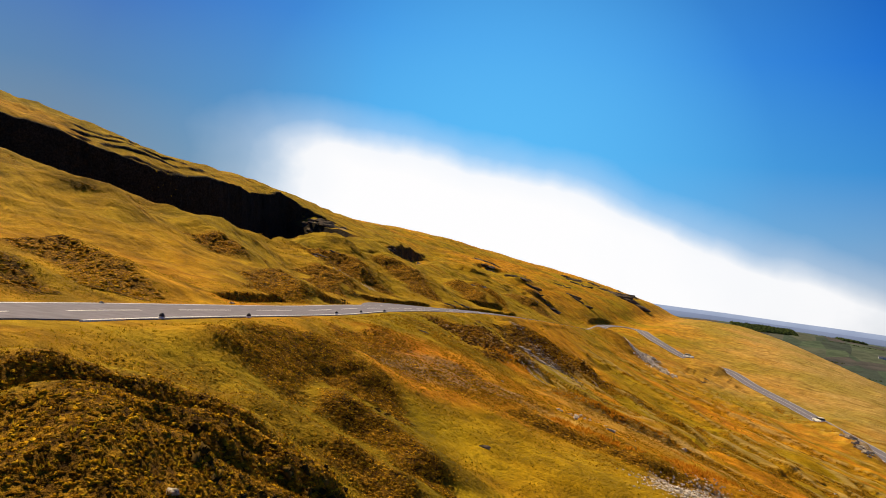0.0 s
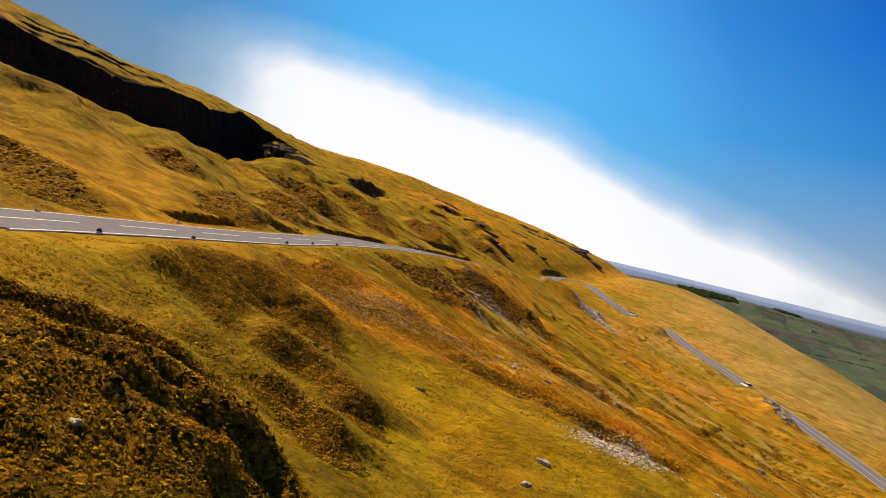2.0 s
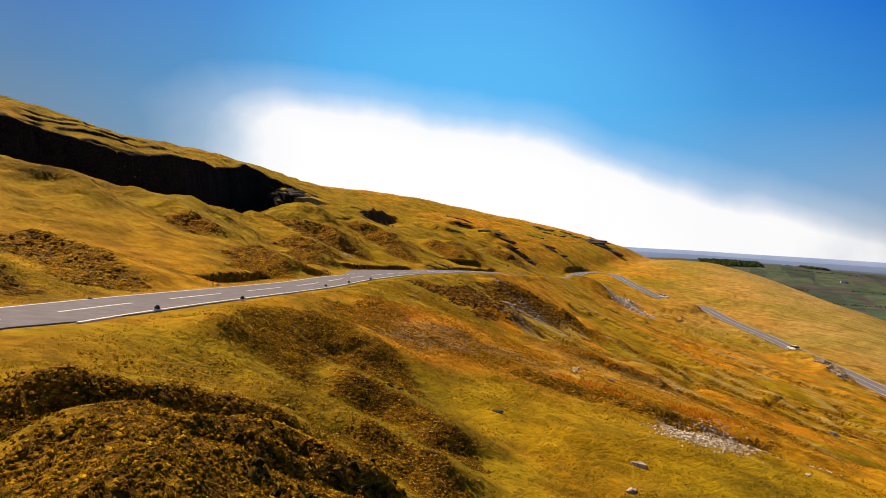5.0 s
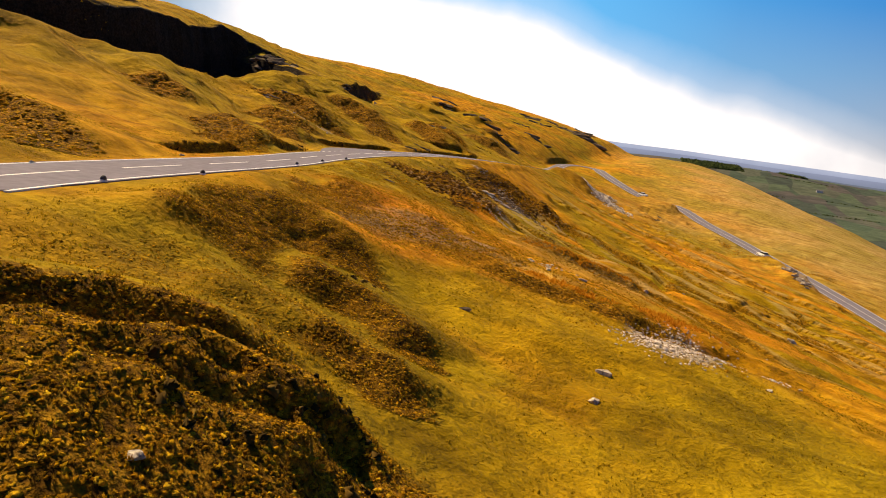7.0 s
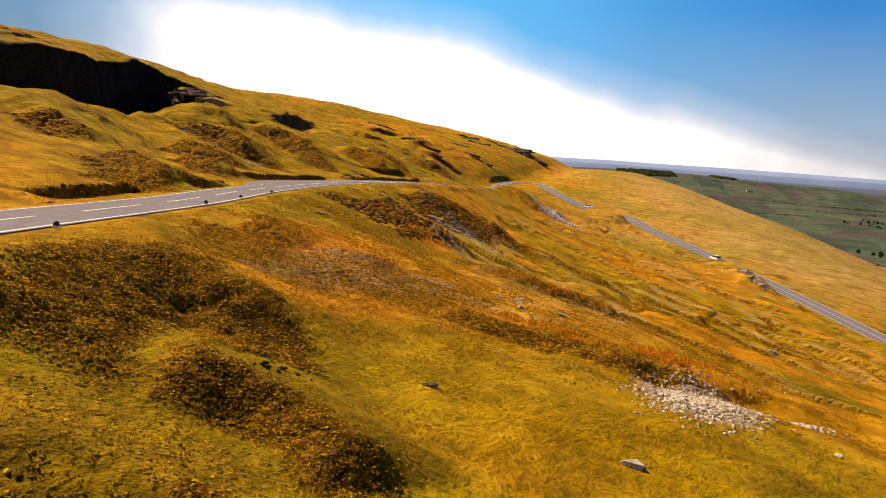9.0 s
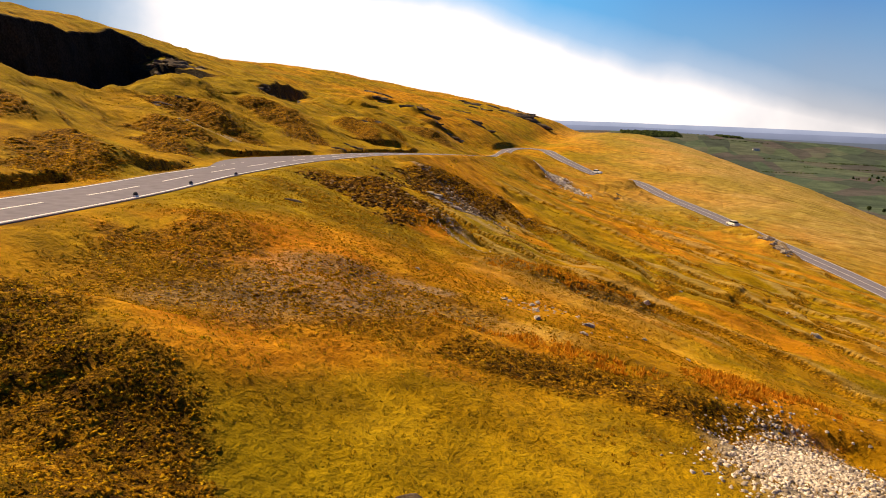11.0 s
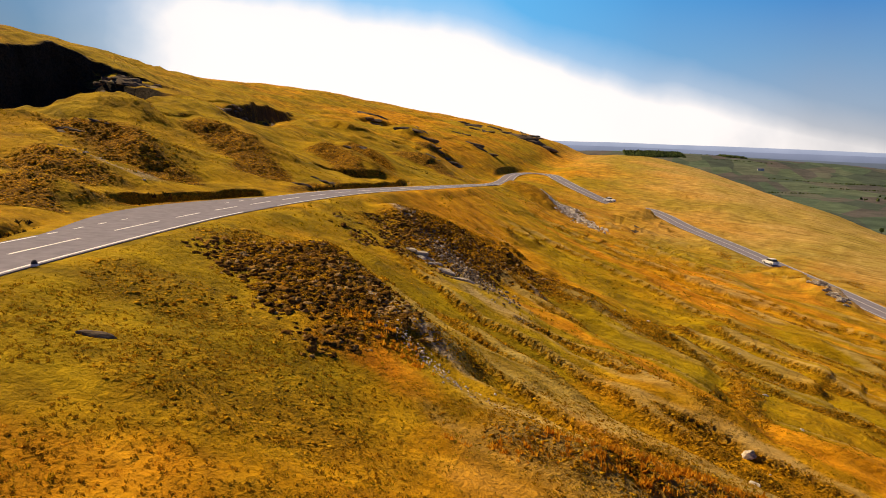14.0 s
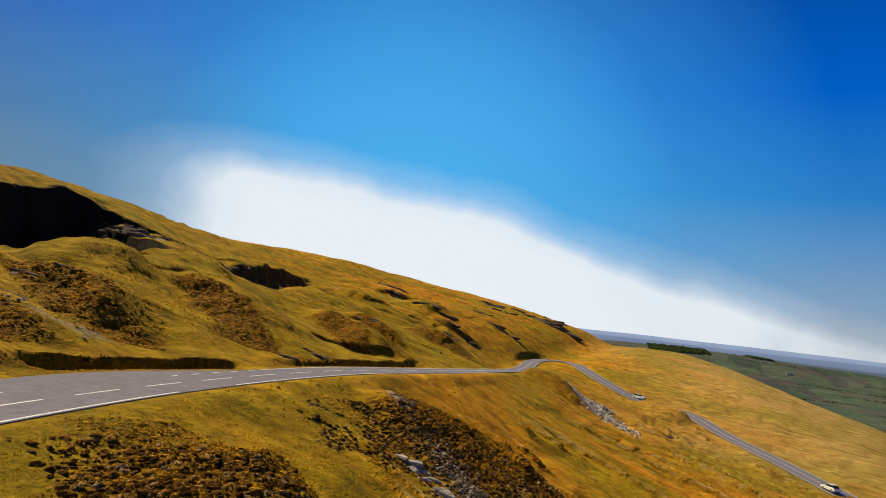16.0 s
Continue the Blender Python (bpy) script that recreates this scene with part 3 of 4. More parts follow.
GREEN = [(-25, 104, 12, 5, -40, 1.0), (-21, 124, 12, 5, -20, 0.9), (-15, 120, 10, 5, -20, 0.8), (-20, 150, 16, 7, -30, 0.8), (-34, 160, 14, 6, -60, 0.7), (4, 196, 22, 8, -55, 0.7), (-12, 222, 24, 8, -55, 0.7), (10, 150, 14, 7, -40, 0.7),
         (-24, 114, 16, 6, -35, 0.9), (-12, 112, 8, 6, -20, 0.8), (-14.5, 39.5, 7, 2.2, 50, 0.8), (-10, 43, 5, 2.5, 40, 0.8), (-20, 33, 6, 4, 60, 0.6),
         (6, 45, 12, 10, 0, 0.7), (-3, 40, 6, 5, 0, 0.5), (-26, 58, 6, 2.5, 70, 0.5), (-42, 96, 8, 3, 75, 0.7), (-45, 112, 9, 3, 80, 0.6), (4, 128, 10, 6, -20, 0.6),
         (-125, 165, 30, 18, 60, 0.8), (-150, 110, 30, 25, 60, 0.7), (-8, 142, 18, 9, -25, 0.7), (6, 165, 16, 10, -40, 0.6), (-4, 55, 9, 8, 0, 0.5), (-15, 118, 10, 7, -30, 0.8), (-85, 140, 16, 10, 60, 0.5), (-100, 200, 20, 12, 60, 0.5)]
STONE = [(-19.5, 61.5, 6, 3.6, 80, 0.35), (-18.4, 67.4, 3, 1.5, 40, 0.5), (-34.0, 121.5, 8, 2.0, -42, 0.3), (-44, 129.5, 4, 0.7, -38, 0.7), (-27, 112.5, 4, 1.0, -30, 0.6), (-32, 100, 4, 1.2, -40, 0.3), (-46, 240, 13, 4.2, -50, 1.0), (-121, 168, 8, 4, 25, 0.8),
         (-109, 182, 6, 2, 60, 0.6), (-66, 113, 3, 1.4, 60, 0.5), (-1.6, 60.5, 5.5, 2.4, 82, 0.9), (-24.5, 91.2, 4.5, 0.5, -22, 0.9), (-31, 131, 6, 0.8, -40, 0.7), (-25, 92.5, 4, 0.8, -30, 0.5), (14, 210, 7, 2, -50, 0.9)]

STRAW = [(-19, 87.5, 5, 0.8, -12, 0.8), (-25, 92.9, 4.8, 0.8, -24, 1), (-12, 84.5, 8, 1.2, 0, 0.7), (-28, 118, 8, 0.8, -38, 0.8), (-24, 131.5, 8, 0.7, -30, 0.8), (-14, 124, 6, 0.8, -20, 0.6),
         (-30, 141, 7, 0.8, -25, 0.7), (-38, 72, 4, 0.5, 70, 0.5), (-13, 66, 6, 1.5, 20, 0.4)]


BELT = [(-12.5, 86.6, 7, 1.5, 25, 1), (-26, 88.8, 4.0, 0.9, -20, 0.8), (-2, 68.6, 4, 2, 20, 1), (-9, 65, 5, 1.2, 5, 0.8)]


def patches(x, y, spots):
    out = np.zeros(x.shape)
    ragged = bumps(x, y, 3.0, 3, 4) * 0.6
    for cx, cy, a, b, turn, strong in spots:
        c, s = math.cos(radians(turn)), math.sin(radians(turn))
        dx, dy = x - cx, y - cy
        r = np.sqrt(((dx * c + dy * s) / a) ** 2 + ((dy * c - dx * s) / b) ** 2) + ragged
        out = np.maximum(out, strong * (1 - step(0.55, 1.15, r)))
    return out


def axis(lo, hi, cell, far_lo, far_hi, grow):
    core = list(np.arange(lo, hi, cell))
    up, s = [hi], cell
    while up[-1] < far_hi:
        s *= grow
        up.append(up[-1] + s)
    down, s = [lo], cell
    while down[-1] > far_lo:
        s *= grow
        down.append(down[-1] - s)
    return np.array(down[:0:-1] + core + up)


gx, gy = axis(-140, 8, 0.30, -4200, 4200, 1.05), axis(24, 132, 0.30, -1500, 4800, 1.016)
mx, my = np.meshgrid(gx, gy)
mz = height(mx.ravel(), my.ravel())


def sheet(name, mx, my, mz, material):
    h, w = mx.shape
    me = bpy.data.meshes.new(name)
    q = np.arange(h * w).reshape(h, w)
    faces = np.stack([q[:-1, :-1], q[:-1, 1:], q[1:, 1:], q[1:, :-1]], -1).reshape(-1, 4)
    me.vertices.add(h * w)
    me.vertices.foreach_set("co", np.stack([mx.ravel(), my.ravel(), mz.ravel()], -1).ravel().astype(np.float32))
    me.loops.add(faces.size)
    me.loops.foreach_set("vertex_index", faces.ravel().astype(np.int32))
    me.polygons.add(len(faces))
    me.polygons.foreach_set("loop_start", np.arange(0, faces.size, 4, dtype=np.int32))
    me.update(calc_edges=True)
    me.polygons.foreach_set("use_smooth", np.ones(len(faces), dtype=bool))
    me.materials.append(material)
    return new(name, me)


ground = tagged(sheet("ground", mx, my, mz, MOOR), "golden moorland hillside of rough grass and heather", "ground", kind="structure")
fx, fy = mx.ravel(), my.ravel()
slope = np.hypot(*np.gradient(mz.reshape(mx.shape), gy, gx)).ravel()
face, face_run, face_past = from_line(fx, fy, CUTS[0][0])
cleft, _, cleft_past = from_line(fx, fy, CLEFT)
# mask of the quarry face and cleft where shade is coloured in
cliff_shade = np.maximum(step(0.55, 0.9, slope) * step(190, 178, fy) * step(-104, -110, fx), step(-1.5, -0.2, face) * step(7.5, 5.0, face) * (face_past < 2) * step(1.0, 0.93, face_run))
cliff_shade = np.maximum(cliff_shade, 0.9 * step(0.45, 0.8, slope) * step(-1.5, 0, cleft) * step(6, 4, cleft) * (cleft_past < 1))
heath = np.maximum(np.maximum(banks(fx, fy), patches(fx, fy, HEATH + HEATH_FAR + HEATH_THIN)), step(0.62, 0.95, slope) * 0.7 * step(500, 300, fy))
heath = np.maximum(heath, step(0.3, 0.6, bumps(fx, fy, 26, 3, 8)) * 0.4 * step(-45, -60, fx) * step(420, 300, fy))
broken, open_slope = scarps(fx, fy), below_road(fx, fy)
heath = np.maximum(heath, step(0.14, 0.19, broken) * step(0.29, 0.23, broken) * open_slope * 0.85)
pale = step(0.0, 0.08, broken) * step(0.19, 0.14, broken) * open_slope * 0.7
heath_grid = heath.reshape(mx.shape)
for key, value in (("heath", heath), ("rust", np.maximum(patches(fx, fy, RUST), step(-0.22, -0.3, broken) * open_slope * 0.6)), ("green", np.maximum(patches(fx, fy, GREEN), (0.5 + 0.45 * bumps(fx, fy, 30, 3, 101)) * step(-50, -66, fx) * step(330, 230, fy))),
                   ("stone", patches(fx, fy, STONE)), ("cliff_shade", cliff_shade), ("straw", np.maximum(np.maximum(patches(fx, fy, STRAW), pale), step(-80, 30, fx - 0.25 * (300 - fy) + 18 * bumps(fx, fy, 30, 3, 81)) * step(180, 260, fy) * 0.9)), ("field", np.maximum(step(520, 700, fy), step(160, 320, fx)))):
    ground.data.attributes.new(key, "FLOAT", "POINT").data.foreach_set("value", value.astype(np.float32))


# ---- roads ----
def ribbon(name, line, left, right, lift, material, parent=None, label=""):
    """A strip along a line of (x, y, z), from left to right of it in metres, with a little thickness."""
    p = np.array(line, float)
    d = np.gradient(p[:, :2], axis=0)
    d /= np.linalg.norm(d, axis=1, keepdims=True)
    side = np.stack([d[:, 1], -d[:, 0]], -1)
    bm = bmesh.new()
    rings = []
    for (x, y, z), (sx, sy), far in zip(p, side, np.broadcast_to(right, len(p))):
        rings.append([bm.verts.new((x + sx * s, y + sy * s, z + dz)) for s, dz in ((left, lift), (far, lift), (far, lift - 0.12), (left, lift - 0.12))])
    for a, b in zip(rings, rings[1:]):
        for i in range(4):
            bm.faces.new((a[i], a[(i + 1) % 4], b[(i + 1) % 4], b[i]))
    bm.faces.new(rings[0]), bm.faces.new(rings[-1][::-1])
    bmesh.ops.recalc_face_normals(bm, faces=bm.faces)
    me = bpy.data.meshes.new(name)
    bm.to_mesh(me), bm.free()
    me.materials.append(material)
    ob = new(name, me)
    ob.parent = parent
    if label:
        tagged(ob, label)
    return ob


line, length = along(ROUTE, 1.0)
# turf creeps over the verge at the near end
verge = np.interp(line[:, 1], [20, 31.5, 34.3, 38.6], [1.1, 1.5, 2.35, 2.75])
road = tagged(ribbon("road", line, -2.75, verge, 0.04, ASPHALT), "grey asphalt mountain road with white markings", "road", kind="structure")


def stretch(a, b, pace=1.0):
    """Points of the road's middle line from a to b metres along it."""
    s = np.r_[0, np.cumsum(np.linalg.norm(np.diff(line[:, :2], axis=0), axis=1))]
    return np.stack([np.interp(np.arange(a, b + 0.01, pace), s, line[:, k]) for k in range(3)], -1)


def marking(a, b, offset, width, pace=1.0, paint=None):
    return ribbon("road_marking", stretch(a, b, pace), offset - width / 2, offset + width / 2, 0.048, paint or WHITE, road)


WORN = plain("worn_road_paint", (0.36, 0.34, 0.32), (0.60, 0.57, 0.53), 1.2, 0.8)
for k in range(11):
    marking(5.6 + 9.8 * k, 11.7 + 9.8 * k, 0, 0.15)
for k in range(9):
    marking(112.2 + 6.7 * k, 116.9 + 6.7 * k, 0, 0.15)
marking(174, 290, 0, 0.14), marking(290, length - 2, 0, 0.2, 1.0, WORN)
marking(41.5, 119, 2.5, 0.16), marking(126, 290, 2.5, 0.16), marking(290, length - 2, 2.5, 0.2, 1.0, WORN)
marking(2, 100, -2.5, 0.14), marking(138, 290, -2.5, 0.14), marking(290, length - 2, -2.5, 0.2, 1.0, WORN)
for k in range(14):
    marking(101 + 2.7 * k, 102.6 + 2.7 * k, -2.5, 0.14)
# lay-by on the hill side of the road
lay = stretch(100, 136, 2.0)
d = np.gradient(lay[:, :2], axis=0)
d /= np.linalg.norm(d, axis=1, keepdims=True)
wide = 3.4 * np.sin(np.linspace(0, np.pi, len(lay))) ** 1.2 - 0.1
bm = bmesh.new()
inner = [bm.verts.new((x + 0 * a, y, z + 0.036)) for (x, y, z), a in zip(lay, wide)]
outer = [bm.verts.new((x - dy * (2.7 + a), y + dx * (2.7 + a), z + 0.036 + 0.01 * a)) for (x, y, z), (dx, dy), a in zip(lay, d, wide)]
under = [bm.verts.new((v.co.x, v.co.y, v.co.z - 0.2)) for v in outer]
for k in range(len(lay) - 1):
    bm.faces.new((inner[k], inner[k + 1], outer[k + 1], outer[k]))
    bm.faces.new((outer[k], outer[k + 1], under[k + 1], under[k]))
bmesh.ops.recalc_face_normals(bm, faces=bm.faces)
me = bpy.data.meshes.new("lay_by")
bm.to_mesh(me), bm.free()
me.materials.append(ASPHALT)
tagged(new("lay_by", me), "worn asphalt lay-by beside the mountain road", "lay-by", kind="structure")


# ---- helpers for things ----
def mesh_of(name, verts, faces, material, smooth=False):
    me = bpy.data.meshes.new(name)
    me.from_pydata([tuple(v) for v in verts], [], [tuple(f) for f in faces])
    me.materials.append(material)
    if smooth:
        me.polygons.foreach_set("use_smooth", np.ones(len(me.polygons), dtype=bool))
    return me


def part(name, bm, material, parent=None, label=""):
    bmesh.ops.recalc_face_normals(bm, faces=bm.faces)
    me = bpy.data.meshes.new(name)
    bm.to_mesh(me), bm.free()
    me.materials.append(material)
    ob = new(name, me)
    ob.parent = parent
    if label:
        tagged(ob, label)
    return ob


land_grid = mz.reshape(mx.shape)


def on_grid(values, x, y):
    """What a grid laid over the ground holds at the places (x, y)."""
    i, j = np.clip(np.searchsorted(gx, x) - 1, 0, len(gx) - 2), np.clip(np.searchsorted(gy, y) - 1, 0, len(gy) - 2)
    f, g = (x - gx[i]) / (gx[i + 1] - gx[i]), (y - gy[j]) / (gy[j + 1] - gy[j])
    return (values[j, i] * (1 - f) + values[j, i + 1] * f) * (1 - g) + (values[j + 1, i] * (1 - f) + values[j + 1, i + 1] * f) * g


def ground_at(x, y):
    return float(on_grid(land_grid, np.array([float(x)]), np.array([float(y)]))[0])


rng = np.random.RandomState(21)


def scatter(spots, count, box):
    """Random places in a plan box (x0, x1, y0, y1), kept as thickly as the patches there grow."""
    x, y = rng.uniform(box[0], box[1], count), rng.uniform(box[2], box[3], count)
    keep = rng.rand(count) < (patches(x, y, spots) if spots else 1.0)
    return x[keep], y[keep]


def off_road(x, y):
    d, run, past = from_line(x, y, along(ROUTE, 6.0)[0])
    return np.abs(d) > np.where((d < 0) & (y > 92) & (y < 138), 7.2, 3.6)


def soup(name, places, sizes, template, faces, jitter, material, label, category):
    """Many small growths as one mesh: a template of vertices, turned, sized and shaken for each place."""
    n, k = len(places), len(template)
    turn = rng.uniform(0, 2 * np.pi, n)
    c, s = np.cos(turn)[:, None], np.sin(turn)[:, None]
    t = template[None] + rng.normal(0, jitter, (n, k, 3))
    tx, ty, tz = t[..., 0] * sizes[:, :1], t[..., 1] * sizes[:, 1:2], t[..., 2] * sizes[:, 2:3]
    v = np.stack([tx * c - ty * s, tx * s + ty * c, tz], -1) + places[:, None]
    f = (np.array(faces)[None] + (np.arange(n) * k)[:, None, None]).reshape(-1, 3)
    me = bpy.data.meshes.new(name)
    me.vertices.add(n * k)
    me.vertices.foreach_set("co", v.ravel().astype(np.float32))
    me.loops.add(f.size)
    me.loops.foreach_set("vertex_index", f.ravel().astype(np.int32))
    me.polygons.add(len(f))
    me.polygons.foreach_set("loop_start", np.arange(0, f.size, 3, dtype=np.int32))
    me.update(calc_edges=True)
    me.materials.append(material)
    return tagged(new(name, me), label, category, kind="stuff")


def island_material(name, stops, rough=0.95, through_light=0.0):
    m, n, l, p = nodes_of(name)
    colour = ramp(n, l, n.new("ShaderNodeNewGeometry").outputs["Random Per Island"], stops)
    l.new(colour, p.inputs["Base Color"])
    p.inputs["Roughness"].default_value = rough
    p.inputs["Specular IOR Level"].default_value = 0.05
    if through_light:
        leaf, both = n.new("ShaderNodeBsdfTranslucent"), n.new("ShaderNodeMixShader")
        l.new(colour, leaf.inputs["Color"])
        both.inputs["Fac"].default_value = through_light
        l.new(p.outputs[0], both.inputs[1]), l.new(leaf.outputs[0], both.inputs[2])
        l.new(both.outputs[0], n["Material Output"].inputs["Surface"])
    return m


def dome(rings=((0.95, 0.0), (0.8, 0.55), (0.4, 0.9)), sides=6):
    v = [(r * math.cos(2 * math.pi * (k + 0.5 * i) / sides), r * math.sin(2 * math.pi * (k + 0.5 * i) / sides), z) for i, (r, z) in enumerate(rings) for k in range(sides)]
    v.append((0, 0, 1.0))
    f = []
    for i in range(len(rings) - 1):
        for k in range(sides):
            a, b, c, d = i * sides + k, i * sides + (k + 1) % sides, (i + 1) * sides + k, (i + 1) * sides + (k + 1) % sides
            f += [(a, b, c), (b, d, c)]
    top = (len(rings) - 1) * sides
    f += [(top + k, top + (k + 1) % sides, len(v) - 1) for k in range(sides)]
    return np.array(v), f


def blades(count=6):
    v, f = [], []
    for k in range(count):
        a = 2 * math.pi * k / count
        c, s = math.cos(a), math.sin(a)
        r, lean = 0.42, 0.62
        v += [(r * c - 0.3 * s, r * s + 0.3 * c, -0.1), (r * c + 0.3 * s, r * s - 0.3 * c, -0.1), (lean * c, lean * s, 0.8 + 0.25 * (k % 3))]
        f.append((3 * k, 3 * k + 1, 3 * k + 2))
    return np.array(v), f


def heather_material(name, stops):
    """Clumps that differ one from another, each mottled with sprigs and gaps."""
    m, n, l, p = nodes_of(name)
    tone = ramp(n, l, n.new("ShaderNodeNewGeometry").outputs["Random Per Island"], stops)
    sprig = noise_at(n, l, 16.0, 4, 0.75)
    tone = mix(n, l, 0.8, tone, ramp(n, l, sprig, [(0.34, (0.38, 0.35, 0.3)), (0.5, (1, 1, 1)), (0.68, (1.5, 1.45, 1.3))]), "MULTIPLY")
    l.new(tone, p.inputs["Base Color"])
    p.inputs["Roughness"].default_value, p.inputs["Specular IOR Level"].default_value = 0.95, 0.0
    bump(n, l, p, sprig, 1.0, 0.03)
    leaf, both = n.new("ShaderNodeBsdfTranslucent"), n.new("ShaderNodeMixShader")
    l.new(tone, leaf.inputs["Color"])
    both.inputs["Fac"].default_value = 0.35
    l.new(p.outputs[0], both.inputs[1]), l.new(leaf.outputs[0], both.inputs[2])
    l.new(both.outputs[0], n["Material Output"].inputs["Surface"])
    return m


OLD_HEATHER = heather_material("old_heather", [(0.0, (0.22, 0.10, 0.008)), (0.4, (0.44, 0.21, 0.010)), (0.75, (0.60, 0.31, 0.014)), (1.0, (0.72, 0.42, 0.025))])
HEATHER = heather_material("heather", [(0.0, (0.20, 0.09, 0.007)), (0.35, (0.42, 0.205, 0.009)), (0.7, (0.60, 0.32, 0.012)), (1.0, (0.74, 0.46, 0.024))])
DARK_HEATHER = heather_material("dark_heather", [(0.0, (0.08, 0.04, 0.012)), (0.45, (0.19, 0.095, 0.022)), (0.8, (0.32, 0.17, 0.035)), (1.0, (0.46, 0.31, 0.14))])
SPRIG = island_material("heather_sprigs", [(0.0, (0.10, 0.05, 0.008)), (0.4, (0.28, 0.145, 0.010)), (0.8, (0.44, 0.24, 0.016)), (1.0, (0.58, 0.35, 0.03))], 0.95, 0.25)
SHRUB = island_material("dark_shrub", [(0.0, (0.03, 0.020, 0.005)), (0.5, (0.09, 0.052, 0.010)), (1.0, (0.20, 0.12, 0.018))])
GRASS = island_material("dry_grass", [(0.0, (0.10, 0.07, 0.006)), (0.3, (0.26, 0.16, 0.006)), (0.6, (0.40, 0.24, 0.008)), (0.8, (0.50, 0.31, 0.02)), (1.0, (0.28, 0.23, 0.006))], 0.95, 0.5)
TUFT = island_material("tussock_grass", [(0.0, (0.18, 0.09, 0.006)), (0.4, (0.38, 0.19, 0.008)), (0.8, (0.52, 0.275, 0.012)), (1.0, (0.62, 0.36, 0.03))], 0.95, 0.2)
FERN = island_material("dead_bracken", [(0.0, (0.42, 0.15, 0.008)), (0.5, (0.60, 0.25, 0.013)), (1.0, (0.72, 0.38, 0.03))], 0.95, 0.5)
LIMESTONE = plain("limestone", (0.13, 0.105, 0.075), (0.70, 0.62, 0.48), 2.2, 0.95, 0.08)
BLACK = plain("weathered_black_rubber", (0.02, 0.02, 0.02), (0.05, 0.048, 0.045), 8.0, 0.7)
OFFWHITE = plain("old_white_paint", (0.60, 0.58, 0.54), (0.80, 0.78, 0.74), 6.0, 0.6)

# ---- heather and grass ----
NEAR, WEST = (-46, 12, 22, 112), (-105, -32, 36, 215)
tv, tf = dome()
hv, hf = dome(((1.0, 0.0), (0.72, 0.6)), 5)
cv, cf = dome(((0.9, -0.15), (1.0, 0.3), (0.62, 0.78)), 7)
bv, bf = blades(6)
wv, wf = blades(8)


def growth(name, spots, count, box, lo, hi, tall, template, faces, jitter, material, label, sink=0.03, keep=None):
    if spots == "heath":
        x, y = rng.uniform(box[0], box[1], count), rng.uniform(box[2], box[3], count)
        ok = (rng.rand(count) < on_grid(heath_grid, x, y) * 1.15 - 0.15) & off_road(x, y)
    else:
        x, y = scatter(spots, count, box)
        ok = off_road(x, y)
    if keep is not None:
        ok &= keep(x, y)
    x, y = x[ok], y[ok]
    size = rng.uniform(lo, hi, len(x))
    return soup(name, np.stack([x, y, on_grid(land_grid, x, y) - sink], -1), np.stack([size, size * rng.uniform(0.7, 1, len(x)), size * rng.uniform(tall * 0.6, tall * 1.3, len(x))], -1),
                template, faces, jitter, material, label, name)


CLOSE = (-26, 0, 24, 60)
growth("heather", "heath", 170000, CLOSE, 0.03, 0.08, 0.5, cv, cf, 0.27, HEATHER, "rounded clumps of brown heather on the near banks", 0.03)
growth("heather", "heath", 40000, CLOSE, 0.02, 0.05, 0.8, wv, wf, 0.2, SPRIG, "wiry heather sprigs on the near banks", -0.02)
growth("shrub", [(-5.6, 30.2, 3.0, 1.4, 70, 0.9), (-8.4, 33.0, 1.2, 0.5, 40, 1), (-9.4, 30.6, 1.6, 0.4, 75, 1), (-19, 47, 2.2, 1.0, 50, 0.9), (-13.6, 45.6, 1.6, 0.7, 40, 0.8)], 9000, (-26, 0, 24, 60), 0.06, 0.15, 0.9, tv, tf, 0.3, SHRUB,
       "dark woody shrubs in the hollows of the bank", 0.03, lambda x, y: bumps(x, y, 1.4, 2, 19) > 0.14)
growth("heather", "heath", 90000, (-48, 4, 58, 112), 0.05, 0.13, 0.5, cv, cf, 0.25, OLD_HEATHER, "rounded clumps of heather beside the road", 0.04)
growth("heather", SLABS, 26000, (-50, -15, 80, 145), 0.10, 0.26, 0.6, cv, cf, 0.27, DARK_HEATHER, "large brown heather clumps on the spoil bank", 0.04)
growth("heather", "heath", 30000, (-48, 4, 60, 135), 0.04, 0.09, 0.8, wv, wf, 0.2, SPRIG, "wiry heather sprigs beside the road", -0.05)
growth("shrub", SLABS, 1500, (-50, -15, 80, 135), 0.10, 0.22, 0.6, hv, hf, 0.28, SHRUB, "dark woody clumps on the spoil bank", 0.03)
growth("heather", "heath", 130000, WEST, 0.08, 0.22, 0.4, cv, cf, 0.25, OLD_HEATHER, "heather clumps on the banks above the road", 0.05)
growth("shrub", [(-59.8, 115, 11, 0.9, 88, 1), (-60.2, 144, 14, 0.8, 92, 0.8), (-49, 87, 9, 0.8, 118, 1), (-42.5, 66, 8, 0.7, 110, 0.8), (-78, 206, 6, 2, 40, 1)], 12000, (-90, -40, 52, 215), 0.15, 0.4, 0.7, wv, wf, 0.28, SHRUB,
       "dark scrub under the cut bank beside the road", 0.06)
growth("bracken", RUST, 120000, NEAR, 0.04, 0.11, 0.7, bv, bf, 0.12, FERN, "rust-orange dead bracken and grass tufts")
growth("grass", None, 120000, NEAR, 0.04, 0.11, 0.6, bv, bf, 0.14, GRASS, "tussocks of dry golden moor grass", 0.02,
       lambda x, y: (rng.rand(len(x)) > 0.7 * patches(x, y, GREEN)) & (bumps(x, y, 2.2, 2, 6) > -0.15))
